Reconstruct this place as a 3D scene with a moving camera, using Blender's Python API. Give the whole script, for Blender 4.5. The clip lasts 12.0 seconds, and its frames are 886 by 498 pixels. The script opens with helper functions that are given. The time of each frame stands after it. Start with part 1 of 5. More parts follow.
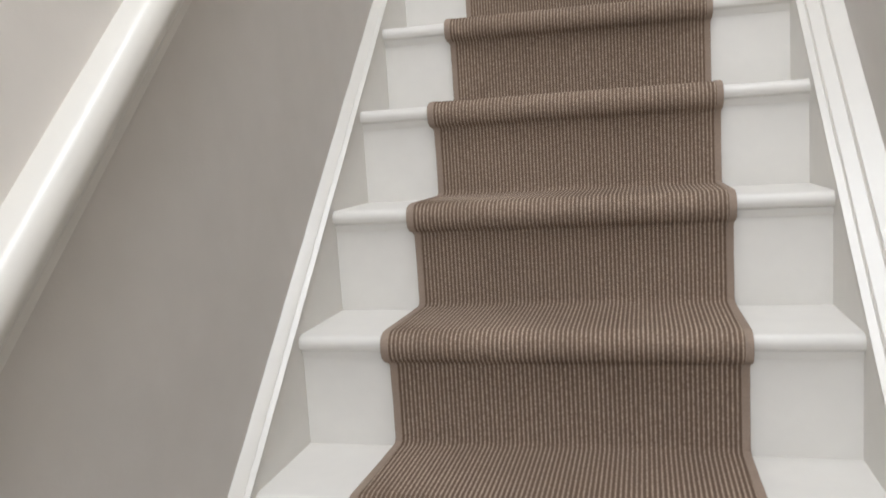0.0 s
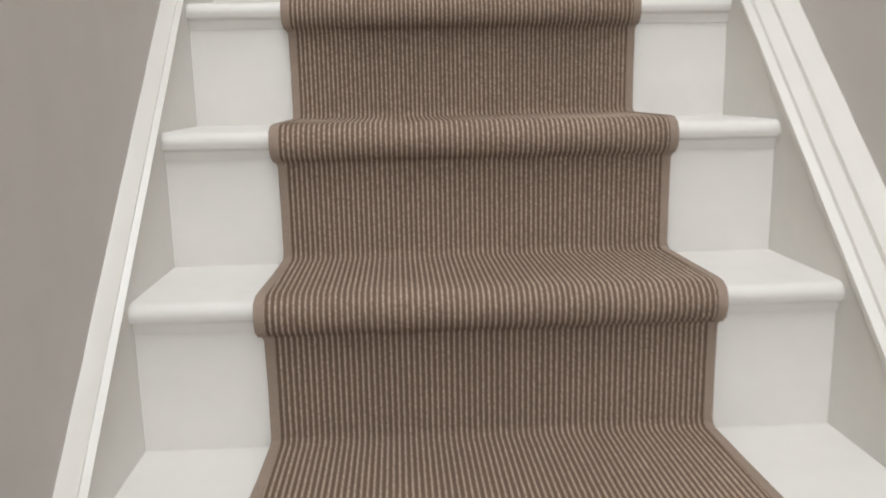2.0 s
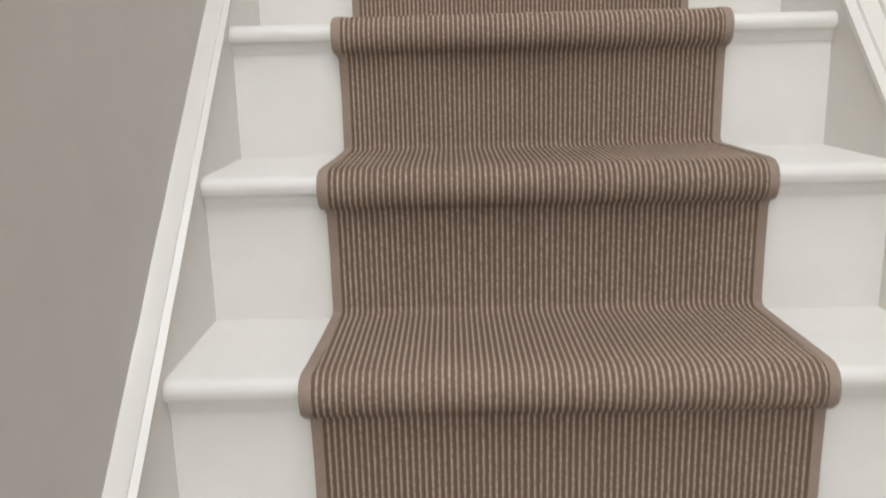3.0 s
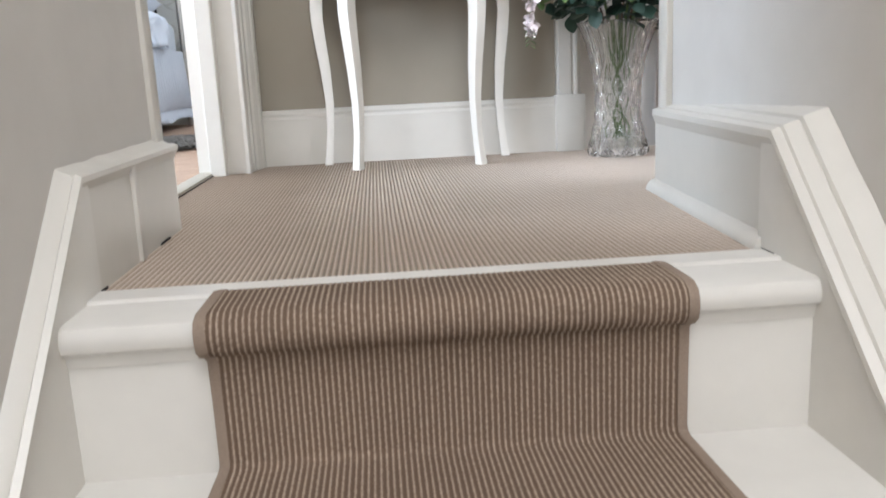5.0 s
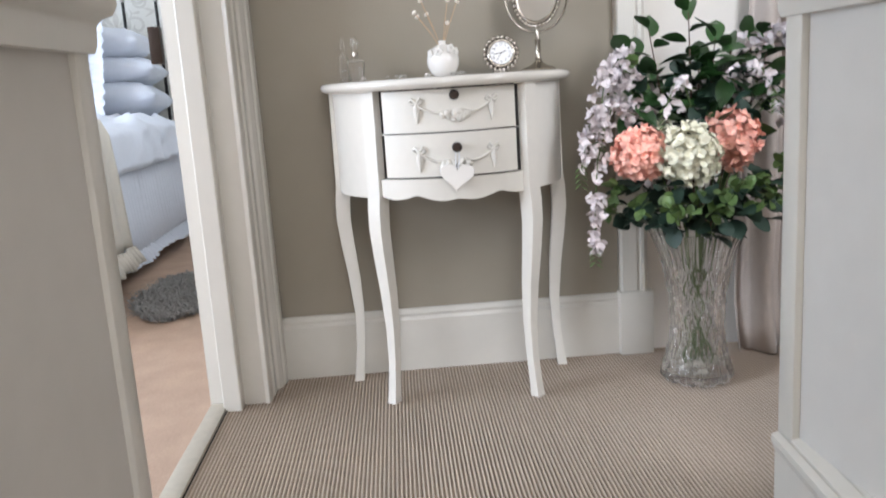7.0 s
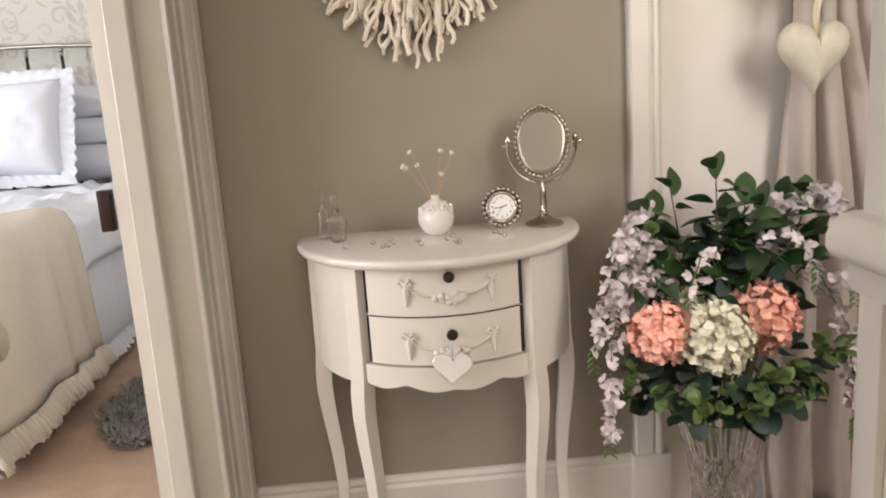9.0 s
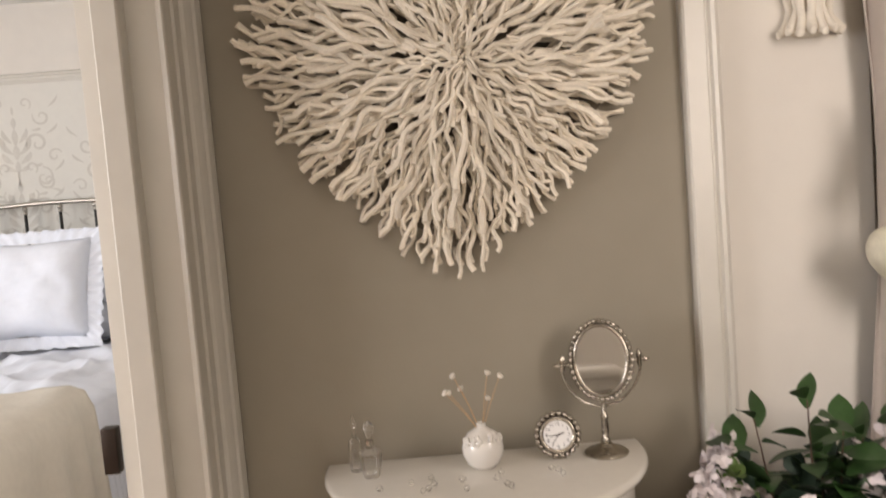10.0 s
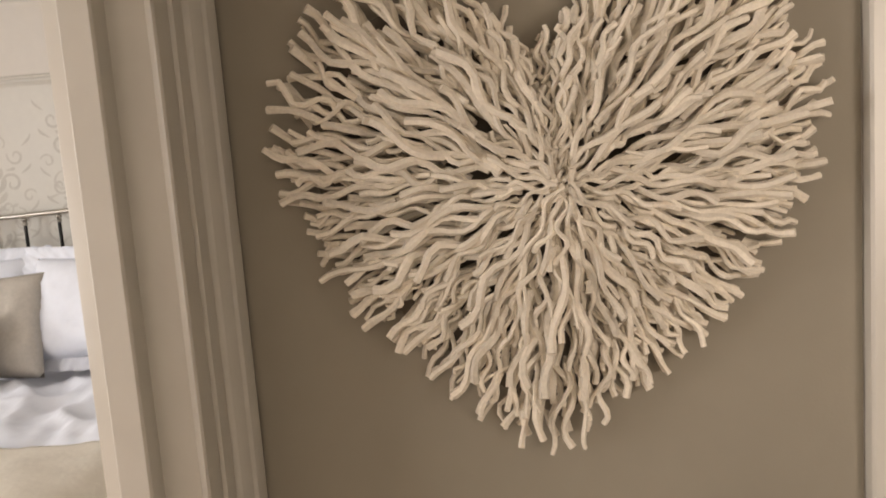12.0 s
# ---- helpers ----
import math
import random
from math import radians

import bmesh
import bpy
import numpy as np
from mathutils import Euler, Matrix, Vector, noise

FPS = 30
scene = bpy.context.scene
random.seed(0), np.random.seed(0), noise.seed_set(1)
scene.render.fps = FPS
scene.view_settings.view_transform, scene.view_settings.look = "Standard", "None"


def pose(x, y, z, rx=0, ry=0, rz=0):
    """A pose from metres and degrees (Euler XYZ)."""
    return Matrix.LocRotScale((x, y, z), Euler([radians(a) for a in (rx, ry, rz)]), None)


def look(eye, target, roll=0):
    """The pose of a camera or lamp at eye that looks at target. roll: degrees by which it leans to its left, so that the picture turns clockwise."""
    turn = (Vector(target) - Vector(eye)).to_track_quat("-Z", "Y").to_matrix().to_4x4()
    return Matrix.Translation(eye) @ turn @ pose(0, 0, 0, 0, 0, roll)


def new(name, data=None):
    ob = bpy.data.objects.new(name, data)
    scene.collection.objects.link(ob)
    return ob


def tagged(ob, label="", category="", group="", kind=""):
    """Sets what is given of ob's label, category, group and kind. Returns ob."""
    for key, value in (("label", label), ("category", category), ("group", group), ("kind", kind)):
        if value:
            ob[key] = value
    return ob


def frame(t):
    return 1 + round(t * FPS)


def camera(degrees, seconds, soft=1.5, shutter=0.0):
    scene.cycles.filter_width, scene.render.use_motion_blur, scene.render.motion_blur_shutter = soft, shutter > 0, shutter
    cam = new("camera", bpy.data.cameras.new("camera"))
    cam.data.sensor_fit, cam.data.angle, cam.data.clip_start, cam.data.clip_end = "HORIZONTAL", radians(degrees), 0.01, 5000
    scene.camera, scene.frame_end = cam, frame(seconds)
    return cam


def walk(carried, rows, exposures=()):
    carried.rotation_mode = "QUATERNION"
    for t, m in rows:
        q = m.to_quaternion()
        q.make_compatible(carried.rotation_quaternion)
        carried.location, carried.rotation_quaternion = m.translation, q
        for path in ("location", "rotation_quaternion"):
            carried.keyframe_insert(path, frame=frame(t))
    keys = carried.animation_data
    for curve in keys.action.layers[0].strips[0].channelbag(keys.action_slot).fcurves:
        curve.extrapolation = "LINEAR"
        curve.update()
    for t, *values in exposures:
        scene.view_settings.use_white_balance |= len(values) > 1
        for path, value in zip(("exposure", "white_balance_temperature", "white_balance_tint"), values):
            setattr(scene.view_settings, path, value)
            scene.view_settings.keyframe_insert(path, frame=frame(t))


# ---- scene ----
# ---- camera ----
cam = camera(56.98, 12.0, soft=1.8, shutter=0.3)
WALK = [
    (0.0, pose(0.218, -2.204, -0.650, 82.77, 3.50, 13.64)),
    (0.5, pose(0.172, -2.121, -0.598, 81.28, 2.55, 8.83)),
    (1.0, pose(0.103, -1.983, -0.582, 79.15, 3.61, -0.93)),
    (1.5, pose(0.007, -1.878, -0.542, 79.23, 3.15, -3.81)),
    (2.0, pose(-0.027, -1.723, -0.516, 78.79, 1.11, -3.27)),
    (2.5, pose(-0.025, -1.536, -0.352, 76.82, 1.26, -0.21)),
    (3.0, pose(-0.035, -1.394, -0.241, 76.80, 1.43, 0.40)),
    (3.5, pose(-0.042, -1.284, -0.090, 77.68, 2.21, -2.03)),
    (3.7, pose(-0.027, -1.226, -0.049, 77.40, 2.46, -1.89)),
    (5.3, pose(0.018, -0.833, 0.292, 78.26, 2.61, -5.09)),
    (5.5, look((0.026, -0.804, 0.313), (0.161, 1.153, -0.076), -2.0)),
    (6.0, pose(0.057, -0.641, 0.479, 77.14, 2.79, -3.42)),
    (6.5, look((0.024, -0.561, 0.583), (0.088, 1.394, 0.165), -3.8)),
    (7.0, look((0.004, -0.444, 0.744), (0.098, 1.513, 0.344), -3.7)),
    (7.2, look((0.013, -0.396, 0.780), (0.087, 1.569, 0.418), -2.8)),
    (8.8, look((0.022, -0.167, 1.084), (0.177, 1.777, 0.642), -3.5)),
    (9.0, look((0.047, -0.142, 1.086), (0.153, 1.810, 0.664), -3.8)),
    (9.5, look((0.070, 0.000, 1.163), (0.133, 1.970, 0.824), -4.0)),
    (9.8, look((0.076, 0.034, 1.221), (0.129, 2.024, 1.027), -4.5)),
    (10.0, look((0.050, 0.074, 1.270), (0.097, 2.068, 1.122), -4.6)),
    (10.5, look((0.042, 0.163, 1.309), (0.023, 2.163, 1.270), -3.7)),
    (11.0, look((0.023, 0.247, 1.401), (0.034, 2.246, 1.470), -5.6)),
    (11.5, look((0.030, 0.355, 1.450), (-0.054, 2.352, 1.393), -4.9)),
    (12.0, look((0.071, 0.456, 1.563), (-0.095, 2.432, 1.301), -4.3)),
]
EXPO = [(0.0, -0.06, 5950, 10), (2.0, -0.02, 6020, 10), (4.0, 0.0, 6000, 10), (5.4, -0.20, 6080, 11), (6.8, -0.53, 6200, 12), (8.7, -0.86, 7500, 16), (9.5, -1.05, 7950, 18), (10.5, -1.30, 8050, 19), (12.0, -1.40, 8650, 20)]
walk(cam, WALK, EXPO)
# ---- light ----
TOP_Z = 2.35                   # landing ceiling
world = bpy.data.worlds.new("world")
scene.world = world
world.use_nodes = True
wn, wl = world.node_tree.nodes, world.node_tree.links
sky = wn.new("ShaderNodeTexSky")
sky.sky_type, sky.sun_disc = "NISHITA", False
sky.sun_elevation, sky.sun_rotation = radians(40), radians(150)
wl.new(sky.outputs[0], wn["Background"].inputs[0])
wn["Background"].inputs[1].default_value = 0.1


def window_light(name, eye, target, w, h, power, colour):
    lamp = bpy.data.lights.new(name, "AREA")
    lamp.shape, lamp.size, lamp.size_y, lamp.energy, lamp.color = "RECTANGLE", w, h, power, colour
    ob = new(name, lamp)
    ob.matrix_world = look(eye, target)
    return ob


# unseen daylight lamps: stair hall and ceiling added as fill, landing and bedroom inferred
window_light("stair_hall_fill", (0.1, -3.50, -0.1), (0.1, 0, -0.1), 0.86, 2.90, 25, (1.0, 0.985, 0.97))
window_light("stair_overhead_fill", (0.13, -1.85, TOP_Z + 0.09), (0.13, -1.80, -1), 0.80, 2.00, 66, (1.0, 0.985, 0.96))
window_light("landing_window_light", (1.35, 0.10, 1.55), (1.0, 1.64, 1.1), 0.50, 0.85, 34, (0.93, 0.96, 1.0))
# bedroom daylight split over two assumed windows, for bed and back wall
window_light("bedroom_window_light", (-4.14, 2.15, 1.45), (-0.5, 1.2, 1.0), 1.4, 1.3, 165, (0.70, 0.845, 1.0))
window_light("bedroom_near_light", (-4.14, -0.40, 1.45), (-0.5, 1.2, 1.0), 1.6, 1.3, 225, (0.78, 0.88, 1.0))

# ---- materials ----
MATS = {}


def mat(name, colour, rough=0.5, metal=0.0, vary=0.08, scale=6.0, bump=0.0, bscale=120.0, spec=0.5, sheen=0.0, island=0.0, coat=0.0):
    """A procedural surface: base colour, two scales of variation, fine relief."""
    m = bpy.data.materials.new(name)
    m.use_nodes = True
    n, k = m.node_tree.nodes, m.node_tree.links
    b = n["Principled BSDF"]
    b.inputs["Roughness"].default_value, b.inputs["Metallic"].default_value = rough, metal
    b.inputs["Specular IOR Level"].default_value = spec
    b.inputs["Sheen Weight"].default_value = sheen
    b.inputs["Coat Weight"].default_value = coat
    tc = n.new("ShaderNodeTexCoord")
    big, small = n.new("ShaderNodeTexNoise"), n.new("ShaderNodeTexNoise")
    big.inputs["Scale"].default_value, big.inputs["Detail"].default_value = scale * 0.35, 4
    small.inputs["Scale"].default_value, small.inputs["Detail"].default_value = scale * 5, 5
    for q in (big, small):
        k.new(tc.outputs["Object"], q.inputs["Vector"])
    add = n.new("ShaderNodeMath")
    add.operation = "ADD"
    k.new(big.outputs[0], add.inputs[0])
    k.new(small.outputs[0], add.inputs[1])
    rng = n.new("ShaderNodeMapRange")
    rng.inputs["From Min"].default_value, rng.inputs["From Max"].default_value = 0.6, 1.4
    rng.inputs["To Min"].default_value, rng.inputs["To Max"].default_value = 1 - vary, 1 + vary
    k.new(add.outputs[0], rng.inputs[0])
    val = rng.outputs[0]
    if island:
        g = n.new("ShaderNodeNewGeometry")
        r2 = n.new("ShaderNodeMapRange")
        r2.inputs["To Min"].default_value, r2.inputs["To Max"].default_value = 1 - island, 1 + island
        k.new(g.outputs["Random Per Island"], r2.inputs[0])
        oi = n.new("ShaderNodeObjectInfo")
        r3 = n.new("ShaderNodeMapRange")
        r3.inputs["To Min"].default_value, r3.inputs["To Max"].default_value = 1 - island, 1 + island
        k.new(oi.outputs["Random"], r3.inputs[0])
        for r in (r2, r3):
            mm = n.new("ShaderNodeMath")
            mm.operation = "MULTIPLY"
            k.new(val, mm.inputs[0])
            k.new(r.outputs[0], mm.inputs[1])
            val = mm.outputs[0]
    mul = n.new("ShaderNodeVectorMath")
    mul.operation = "SCALE"
    mul.inputs[0].default_value = colour
    k.new(val, mul.inputs["Scale"])
    k.new(mul.outputs[0], b.inputs["Base Color"])
    if bump:
        t = n.new("ShaderNodeTexNoise")
        t.inputs["Scale"].default_value, t.inputs["Detail"].default_value = bscale, 4
        k.new(tc.outputs["Object"], t.inputs["Vector"])
        bp = n.new("ShaderNodeBump")
        bp.inputs["Strength"].default_value, bp.inputs["Distance"].default_value = bump, 0.004
        k.new(t.outputs[0], bp.inputs["Height"])
        k.new(bp.outputs[0], b.inputs["Normal"])
    MATS[name] = m
    return m


def ribbed(name, dark, light, pitch, wear=0.12, low=0.12, high=1.30):
    """Ribbed wool carpet: pale ribs with dark gaps along x, flecked, with loop relief."""
    m = mat(name, dark, 0.95, vary=wear, scale=5, spec=0.12, sheen=0.0)
    n, k = m.node_tree.nodes, m.node_tree.links
    b = n["Principled BSDF"]
    tc = n.new("ShaderNodeTexCoord")
    sep = n.new("ShaderNodeSeparateXYZ")
    k.new(tc.outputs["Object"], sep.inputs[0])
    a = n.new("ShaderNodeMath")
    a.operation = "MULTIPLY"
    a.inputs[1].default_value = 2 * math.pi / pitch
    k.new(sep.outputs[0], a.inputs[0])
    s = n.new("ShaderNodeMath")
    s.operation = "COSINE"
    k.new(a.outputs[0], s.inputs[0])
    fl = n.new("ShaderNodeTexNoise")
    fl.inputs["Scale"].default_value, fl.inputs["Detail"].default_value = 260, 3
    k.new(tc.outputs["Object"], fl.inputs["Vector"])
    f2 = n.new("ShaderNodeMapRange")
    f2.inputs["From Min"].default_value, f2.inputs["From Max"].default_value = 0.3, 0.7
    f2.inputs["To Min"].default_value, f2.inputs["To Max"].default_value = -0.42, 0.42
    k.new(fl.outputs[0], f2.inputs[0])
    ad = n.new("ShaderNodeMath")
    k.new(s.outputs[0], ad.inputs[0])
    k.new(f2.outputs[0], ad.inputs[1])
    r = n.new("ShaderNodeMapRange")
    r.inputs["From Min"].default_value, r.inputs["From Max"].default_value = low, high
    k.new(ad.outputs[0], r.inputs[0])
    mix = n.new("ShaderNodeMix")
    mix.data_type = "RGBA"
    mix.inputs["A"].default_value, mix.inputs["B"].default_value = (*dark, 1), (*light, 1)
    k.new(r.outputs[0], mix.inputs["Factor"])
    big = n.new("ShaderNodeTexNoise")
    big.inputs["Scale"].default_value, big.inputs["Detail"].default_value = 2.2, 4
    k.new(tc.outputs["Object"], big.inputs["Vector"])
    br = n.new("ShaderNodeMapRange")
    br.inputs["From Min"].default_value, br.inputs["From Max"].default_value = 0.3, 0.7
    br.inputs["To Min"].default_value, br.inputs["To Max"].default_value = 1 - wear, 1 + wear
    k.new(big.outputs[0], br.inputs[0])
    sc = n.new("ShaderNodeVectorMath")
    sc.operation = "SCALE"
    k.new(mix.outputs["Result"], sc.inputs[0])
    k.new(br.outputs[0], sc.inputs["Scale"])
    k.new(sc.outputs[0], b.inputs["Base Color"])
    bp = n.new("ShaderNodeBump")
    bp.inputs["Strength"].default_value, bp.inputs["Distance"].default_value = 0.5, 0.003
    k.new(fl.outputs[0], bp.inputs["Height"])
    k.new(bp.outputs[0], b.inputs["Normal"])
    return m


# grey paint, also lightened to make up for weak light on the stair walls
M_WALLS = mat("grey_stair_wall_paint", (0.595, 0.566, 0.525), 0.75, vary=0.04, scale=3, bump=0.07, bscale=160, spec=0.3)
M_WALL = mat("taupe_wall_paint", (0.300, 0.266, 0.214), 0.75, vary=0.035, scale=3, bump=0.06, bscale=180, spec=0.3)
M_WALLW = mat("white_wall_paint", (0.74, 0.70, 0.645), 0.7, vary=0.03, scale=3, bump=0.05, bscale=180, spec=0.3)
M_TRIM = mat("white_gloss_trim", (0.635, 0.608, 0.552), 0.32, vary=0.03, scale=4, bump=0.05, bscale=60)
M_STAIR = mat("white_stair_paint", (0.685, 0.66, 0.61), 0.35, vary=0.035, scale=5, bump=0.08, bscale=45)
M_CEIL = mat("ceiling_paint", (0.80, 0.79, 0.77), 0.9, vary=0.03, scale=3, bump=0.05)
M_FURN = mat("cream_furniture_paint", (0.72, 0.69, 0.63), 0.38, vary=0.03, scale=9, bump=0.05, bscale=70)
M_RUN = ribbed("runner_ribbed_wool", (0.142, 0.098, 0.069), (0.425, 0.338, 0.260), 0.0070, low=-0.10, high=1.35)
M_BIND = mat("runner_binding", (0.29, 0.225, 0.175), 0.95, vary=0.12, scale=60, bump=0.4, bscale=400, spec=0.1)
M_LAND = ribbed("landing_ribbed_wool", (0.285, 0.230, 0.180), (0.555, 0.462, 0.380), 0.0083, 0.07, -0.95, 0.95)
# near-black for cracks and hidden boards, and painted shade in the table gaps
M_DARK = mat("near_black_shade_and_gaps", (0.02, 0.018, 0.016), 0.9, vary=0.2)
M_BRONZE = mat("dark_bronze", (0.045, 0.032, 0.026), 0.42, 0.7, vary=0.2, scale=80)
M_BCARPET = mat("bedroom_carpet", (0.50, 0.355, 0.265), 0.97, vary=0.14, scale=30, bump=0.6, bscale=300, spec=0.1)
# blue tint in the white stands for the cool daylight on the bed
M_LINEN = mat("white_bed_linen", (0.755, 0.785, 0.855), 0.85, vary=0.03, scale=8, bump=0.15, bscale=30, spec=0.2)
M_CREAM = mat("cream_bedspread", (0.66, 0.61, 0.53), 0.9, vary=0.05, scale=8, bump=0.35, bscale=55, spec=0.2)
M_SILVER = mat("antique_silver", (0.42, 0.385, 0.335), 0.20, 1.0, vary=0.2, scale=60)
M_RAILMET = mat("bed_nickel", (0.45, 0.42, 0.38), 0.3, 1.0, vary=0.12, scale=30)
M_BLACK = mat("black_metal", (0.012, 0.011, 0.010), 0.45, 0.3, vary=0.2, scale=20)
M_STICK = mat("whitewashed_driftwood", (0.79, 0.72, 0.615), 0.8, vary=0.14, scale=40, bump=0.25, bscale=160, island=0.09, spec=0.25)
M_BACK = mat("stick_gap_shade_board", (0.13, 0.105, 0.08), 0.9, vary=0.15, scale=20)
M_TOP = mat("cream_lacquered_top", (0.72, 0.69, 0.63), 0.14, vary=0.03, scale=9, bump=0.02, bscale=20, coat=0.5)
M_SILL = mat("worn_cream_paint", (0.47, 0.42, 0.34), 0.5, vary=0.12, scale=12, bump=0.1)
M_PORC = mat("white_porcelain", (0.80, 0.77, 0.73), 0.18, vary=0.02, scale=12, coat=0.4)


def glass(name, rough=0.02, tint=(1, 1, 1), clear=0.0):
    """Glass; clear is the share of light that goes straight through thin walls."""
    m = bpy.data.materials.new(name)
    m.use_nodes = True
    n, k = m.node_tree.nodes, m.node_tree.links
    b = n["Principled BSDF"]
    b.inputs["Base Color"].default_value = (*tint, 1)
    b.inputs["Transmission Weight"].default_value, b.inputs["Roughness"].default_value, b.inputs["IOR"].default_value = 1, rough, 1.5
    if clear:
        tr, mx = n.new("ShaderNodeBsdfTransparent"), n.new("ShaderNodeMixShader")
        mx.inputs[0].default_value = clear
        k.new(b.outputs[0], mx.inputs[1])
        k.new(tr.outputs[0], mx.inputs[2])
        k.new(mx.outputs[0], n["Material Output"].inputs["Surface"])
    return m


M_GLASS = glass("clear_crystal")
M_VASE = glass("cut_crystal", 0.01, clear=0.18)
M_ACRYL = glass("clear_acrylic", 0.01, clear=0.5)
M_MIRROR = mat("mirror_glass", (0.9, 0.9, 0.9), 0.02, 1.0, vary=0.0)

# ---- builders ----
def bm_box(bm, x0, y0, z0, x1, y1, z1):
    v = [bm.verts.new((x, y, z)) for x in (x0, x1) for y in (y0, y1) for z in (z0, z1)]
    for f in ((0, 1, 3, 2), (4, 6, 7, 5), (0, 4, 5, 1), (2, 3, 7, 6), (0, 2, 6, 4), (1, 5, 7, 3)):
        bm.faces.new([v[i] for i in f])
    return bm


def box(x0, y0, z0, x1, y1, z1, bevel=0.0, seg=2):
    bm = bm_box(bmesh.new(), min(x0, x1), min(y0, y1), min(z0, z1), max(x0, x1), max(y0, y1), max(z0, z1))
    if bevel:
        bmesh.ops.bevel(bm, geom=bm.edges[:], offset=bevel, segments=seg, affect="EDGES", profile=0.5)
    return bm


def sweep(bm, sections, closed=True, cap=True):
    """Skin equal rings of points, one after the other."""
    rings = [[bm.verts.new(p) for p in s] for s in sections]
    n = len(rings[0])
    for a, b in zip(rings, rings[1:]):
        for i in range(n if closed else n - 1):
            j = (i + 1) % n
            bm.faces.new((a[i], a[j], b[j], b[i]))
    if cap and closed:
        bm.faces.new(rings[0][::-1])
        bm.faces.new(rings[-1])
    return bm


def lathe(bm, profile, n=32, cx=0.0, cy=0.0, cz=0.0):
    rings = [[(cx + r * math.cos(2 * math.pi * i / n), cy + r * math.sin(2 * math.pi * i / n), cz + z) for i in range(n)] for r, z in profile]
    return sweep(bm, rings)


def tube(bm, pts, radii, n=8, cap=True):
    """A round bar through pts; radii: one number or one per point."""
    pts = [Vector(p) for p in pts]
    if not hasattr(radii, "__len__"):
        radii = [radii] * len(pts)
    rings, side = [], None
    for i, p in enumerate(pts):
        d = (pts[min(i + 1, len(pts) - 1)] - pts[max(i - 1, 0)]).normalized()
        if side is None:
            side = d.orthogonal().normalized()
        side = (side - d * side.dot(d)).normalized()
        up = d.cross(side)
        rings.append([p + (side * math.cos(2 * math.pi * j / n) + up * math.sin(2 * math.pi * j / n)) * radii[i] for j in range(n)])
    return sweep(bm, rings, cap=cap)


def ball(bm, c, r, seg=10, sc=(1, 1, 1)):
    m = Matrix.Translation(c) @ Matrix.Diagonal((r * sc[0], r * sc[1], r * sc[2], 1))
    bmesh.ops.create_uvsphere(bm, u_segments=seg, v_segments=max(5, seg * 2 // 3), radius=1, matrix=m)
    return bm


def mesh_of(name, bm, material, smooth=35):
    bmesh.ops.recalc_face_normals(bm, faces=bm.faces[:])
    me = bpy.data.meshes.new(name)
    bm.to_mesh(me)
    bm.free()
    me.materials.append(material)
    if smooth:
        me.polygons.foreach_set("use_smooth", [True] * len(me.polygons))
        me.set_sharp_from_angle(angle=radians(smooth))
    return me


def part(name, bm, material, parent, label="", smooth=35):
    ob = new(name, mesh_of(name, bm, material, smooth))
    ob.parent = parent
    if label:
        ob["label"] = label
    return ob


def thing(name, label, category, loc=(0, 0, 0), group="", kind=""):
    ob = new(name)
    ob.empty_display_size = 0.1
    ob.location = loc
    return tagged(ob, label, category, group, kind)


def solid(name, bm, material, label, category, kind="", smooth=35, group=""):
    return tagged(new(name, mesh_of(name, bm, material, smooth)), label, category, group, kind)

# ---- plan ----
R, G = 0.190, 0.195            # rise and going of the stairs; landing at z = 0, its nosing at y = 0
SL, SR = -0.348, 0.516         # inner faces of the strings
WLX, WRX = -0.374, 0.590       # stair walls
RC, RW = 0.084, 0.2765         # stair runner: middle and half width
STEPS = 15
FLOOR_Z = -STEPS * R
BACK_Y = 1.640                 # wall behind the table
FAR_Y = -3.55
BED_Y = 4.52
BX0 = -0.500                   # bedroom side of the door wall
JY = 1.470                     # far door jamb
NEAR_JY = 0.64


def structure(name, bm, material, label, category, smooth=0):
    return solid(name, bm, material, label, category, "structure", smooth)


# stair walls, full height
structure("wall_left", box(BX0 + 0.02, FAR_Y, FLOOR_Z, WLX, 0.60, TOP_Z), M_WALLS, "grey painted wall beside the stairs", "wall")
structure("wall_right", box(WRX, FAR_Y, FLOOR_Z, WRX + 0.12, 0.735, TOP_Z), M_WALLS, "grey painted wall beside the stairs", "wall")
structure("wall_back", box(BX0, BACK_Y, -0.2, 0.565, BACK_Y + 0.12, TOP_Z), M_WALL, "taupe painted wall behind the side table", "wall")
structure("wall_pier", box(0.565, BACK_Y + 0.004, -0.2, 0.934, BACK_Y + 0.12, TOP_Z), M_WALLW, "white painted pier beside the curtain", "wall")
structure("wall_recess", box(0.934, BACK_Y + 0.10, -0.2, 2.5, BACK_Y + 0.22, TOP_Z), M_WALLW, "white wall behind the curtain", "wall")
# unseen wall, its opening placed so the lamp grades the back wall
bm = box(WRX + 0.12, 0.02, -0.2, 0.96, 0.14, TOP_Z)
bm_box(bm, 1.74, 0.02, -0.2, 2.5, 0.14, TOP_Z)
bm_box(bm, 0.96, 0.02, -0.2, 1.74, 0.14, 1.0)
bm_box(bm, 0.96, 0.02, 2.1, 1.74, 0.14, TOP_Z)
structure("wall_hall", bm, M_WALL, "unseen taupe landing wall with an assumed window opening", "wall")
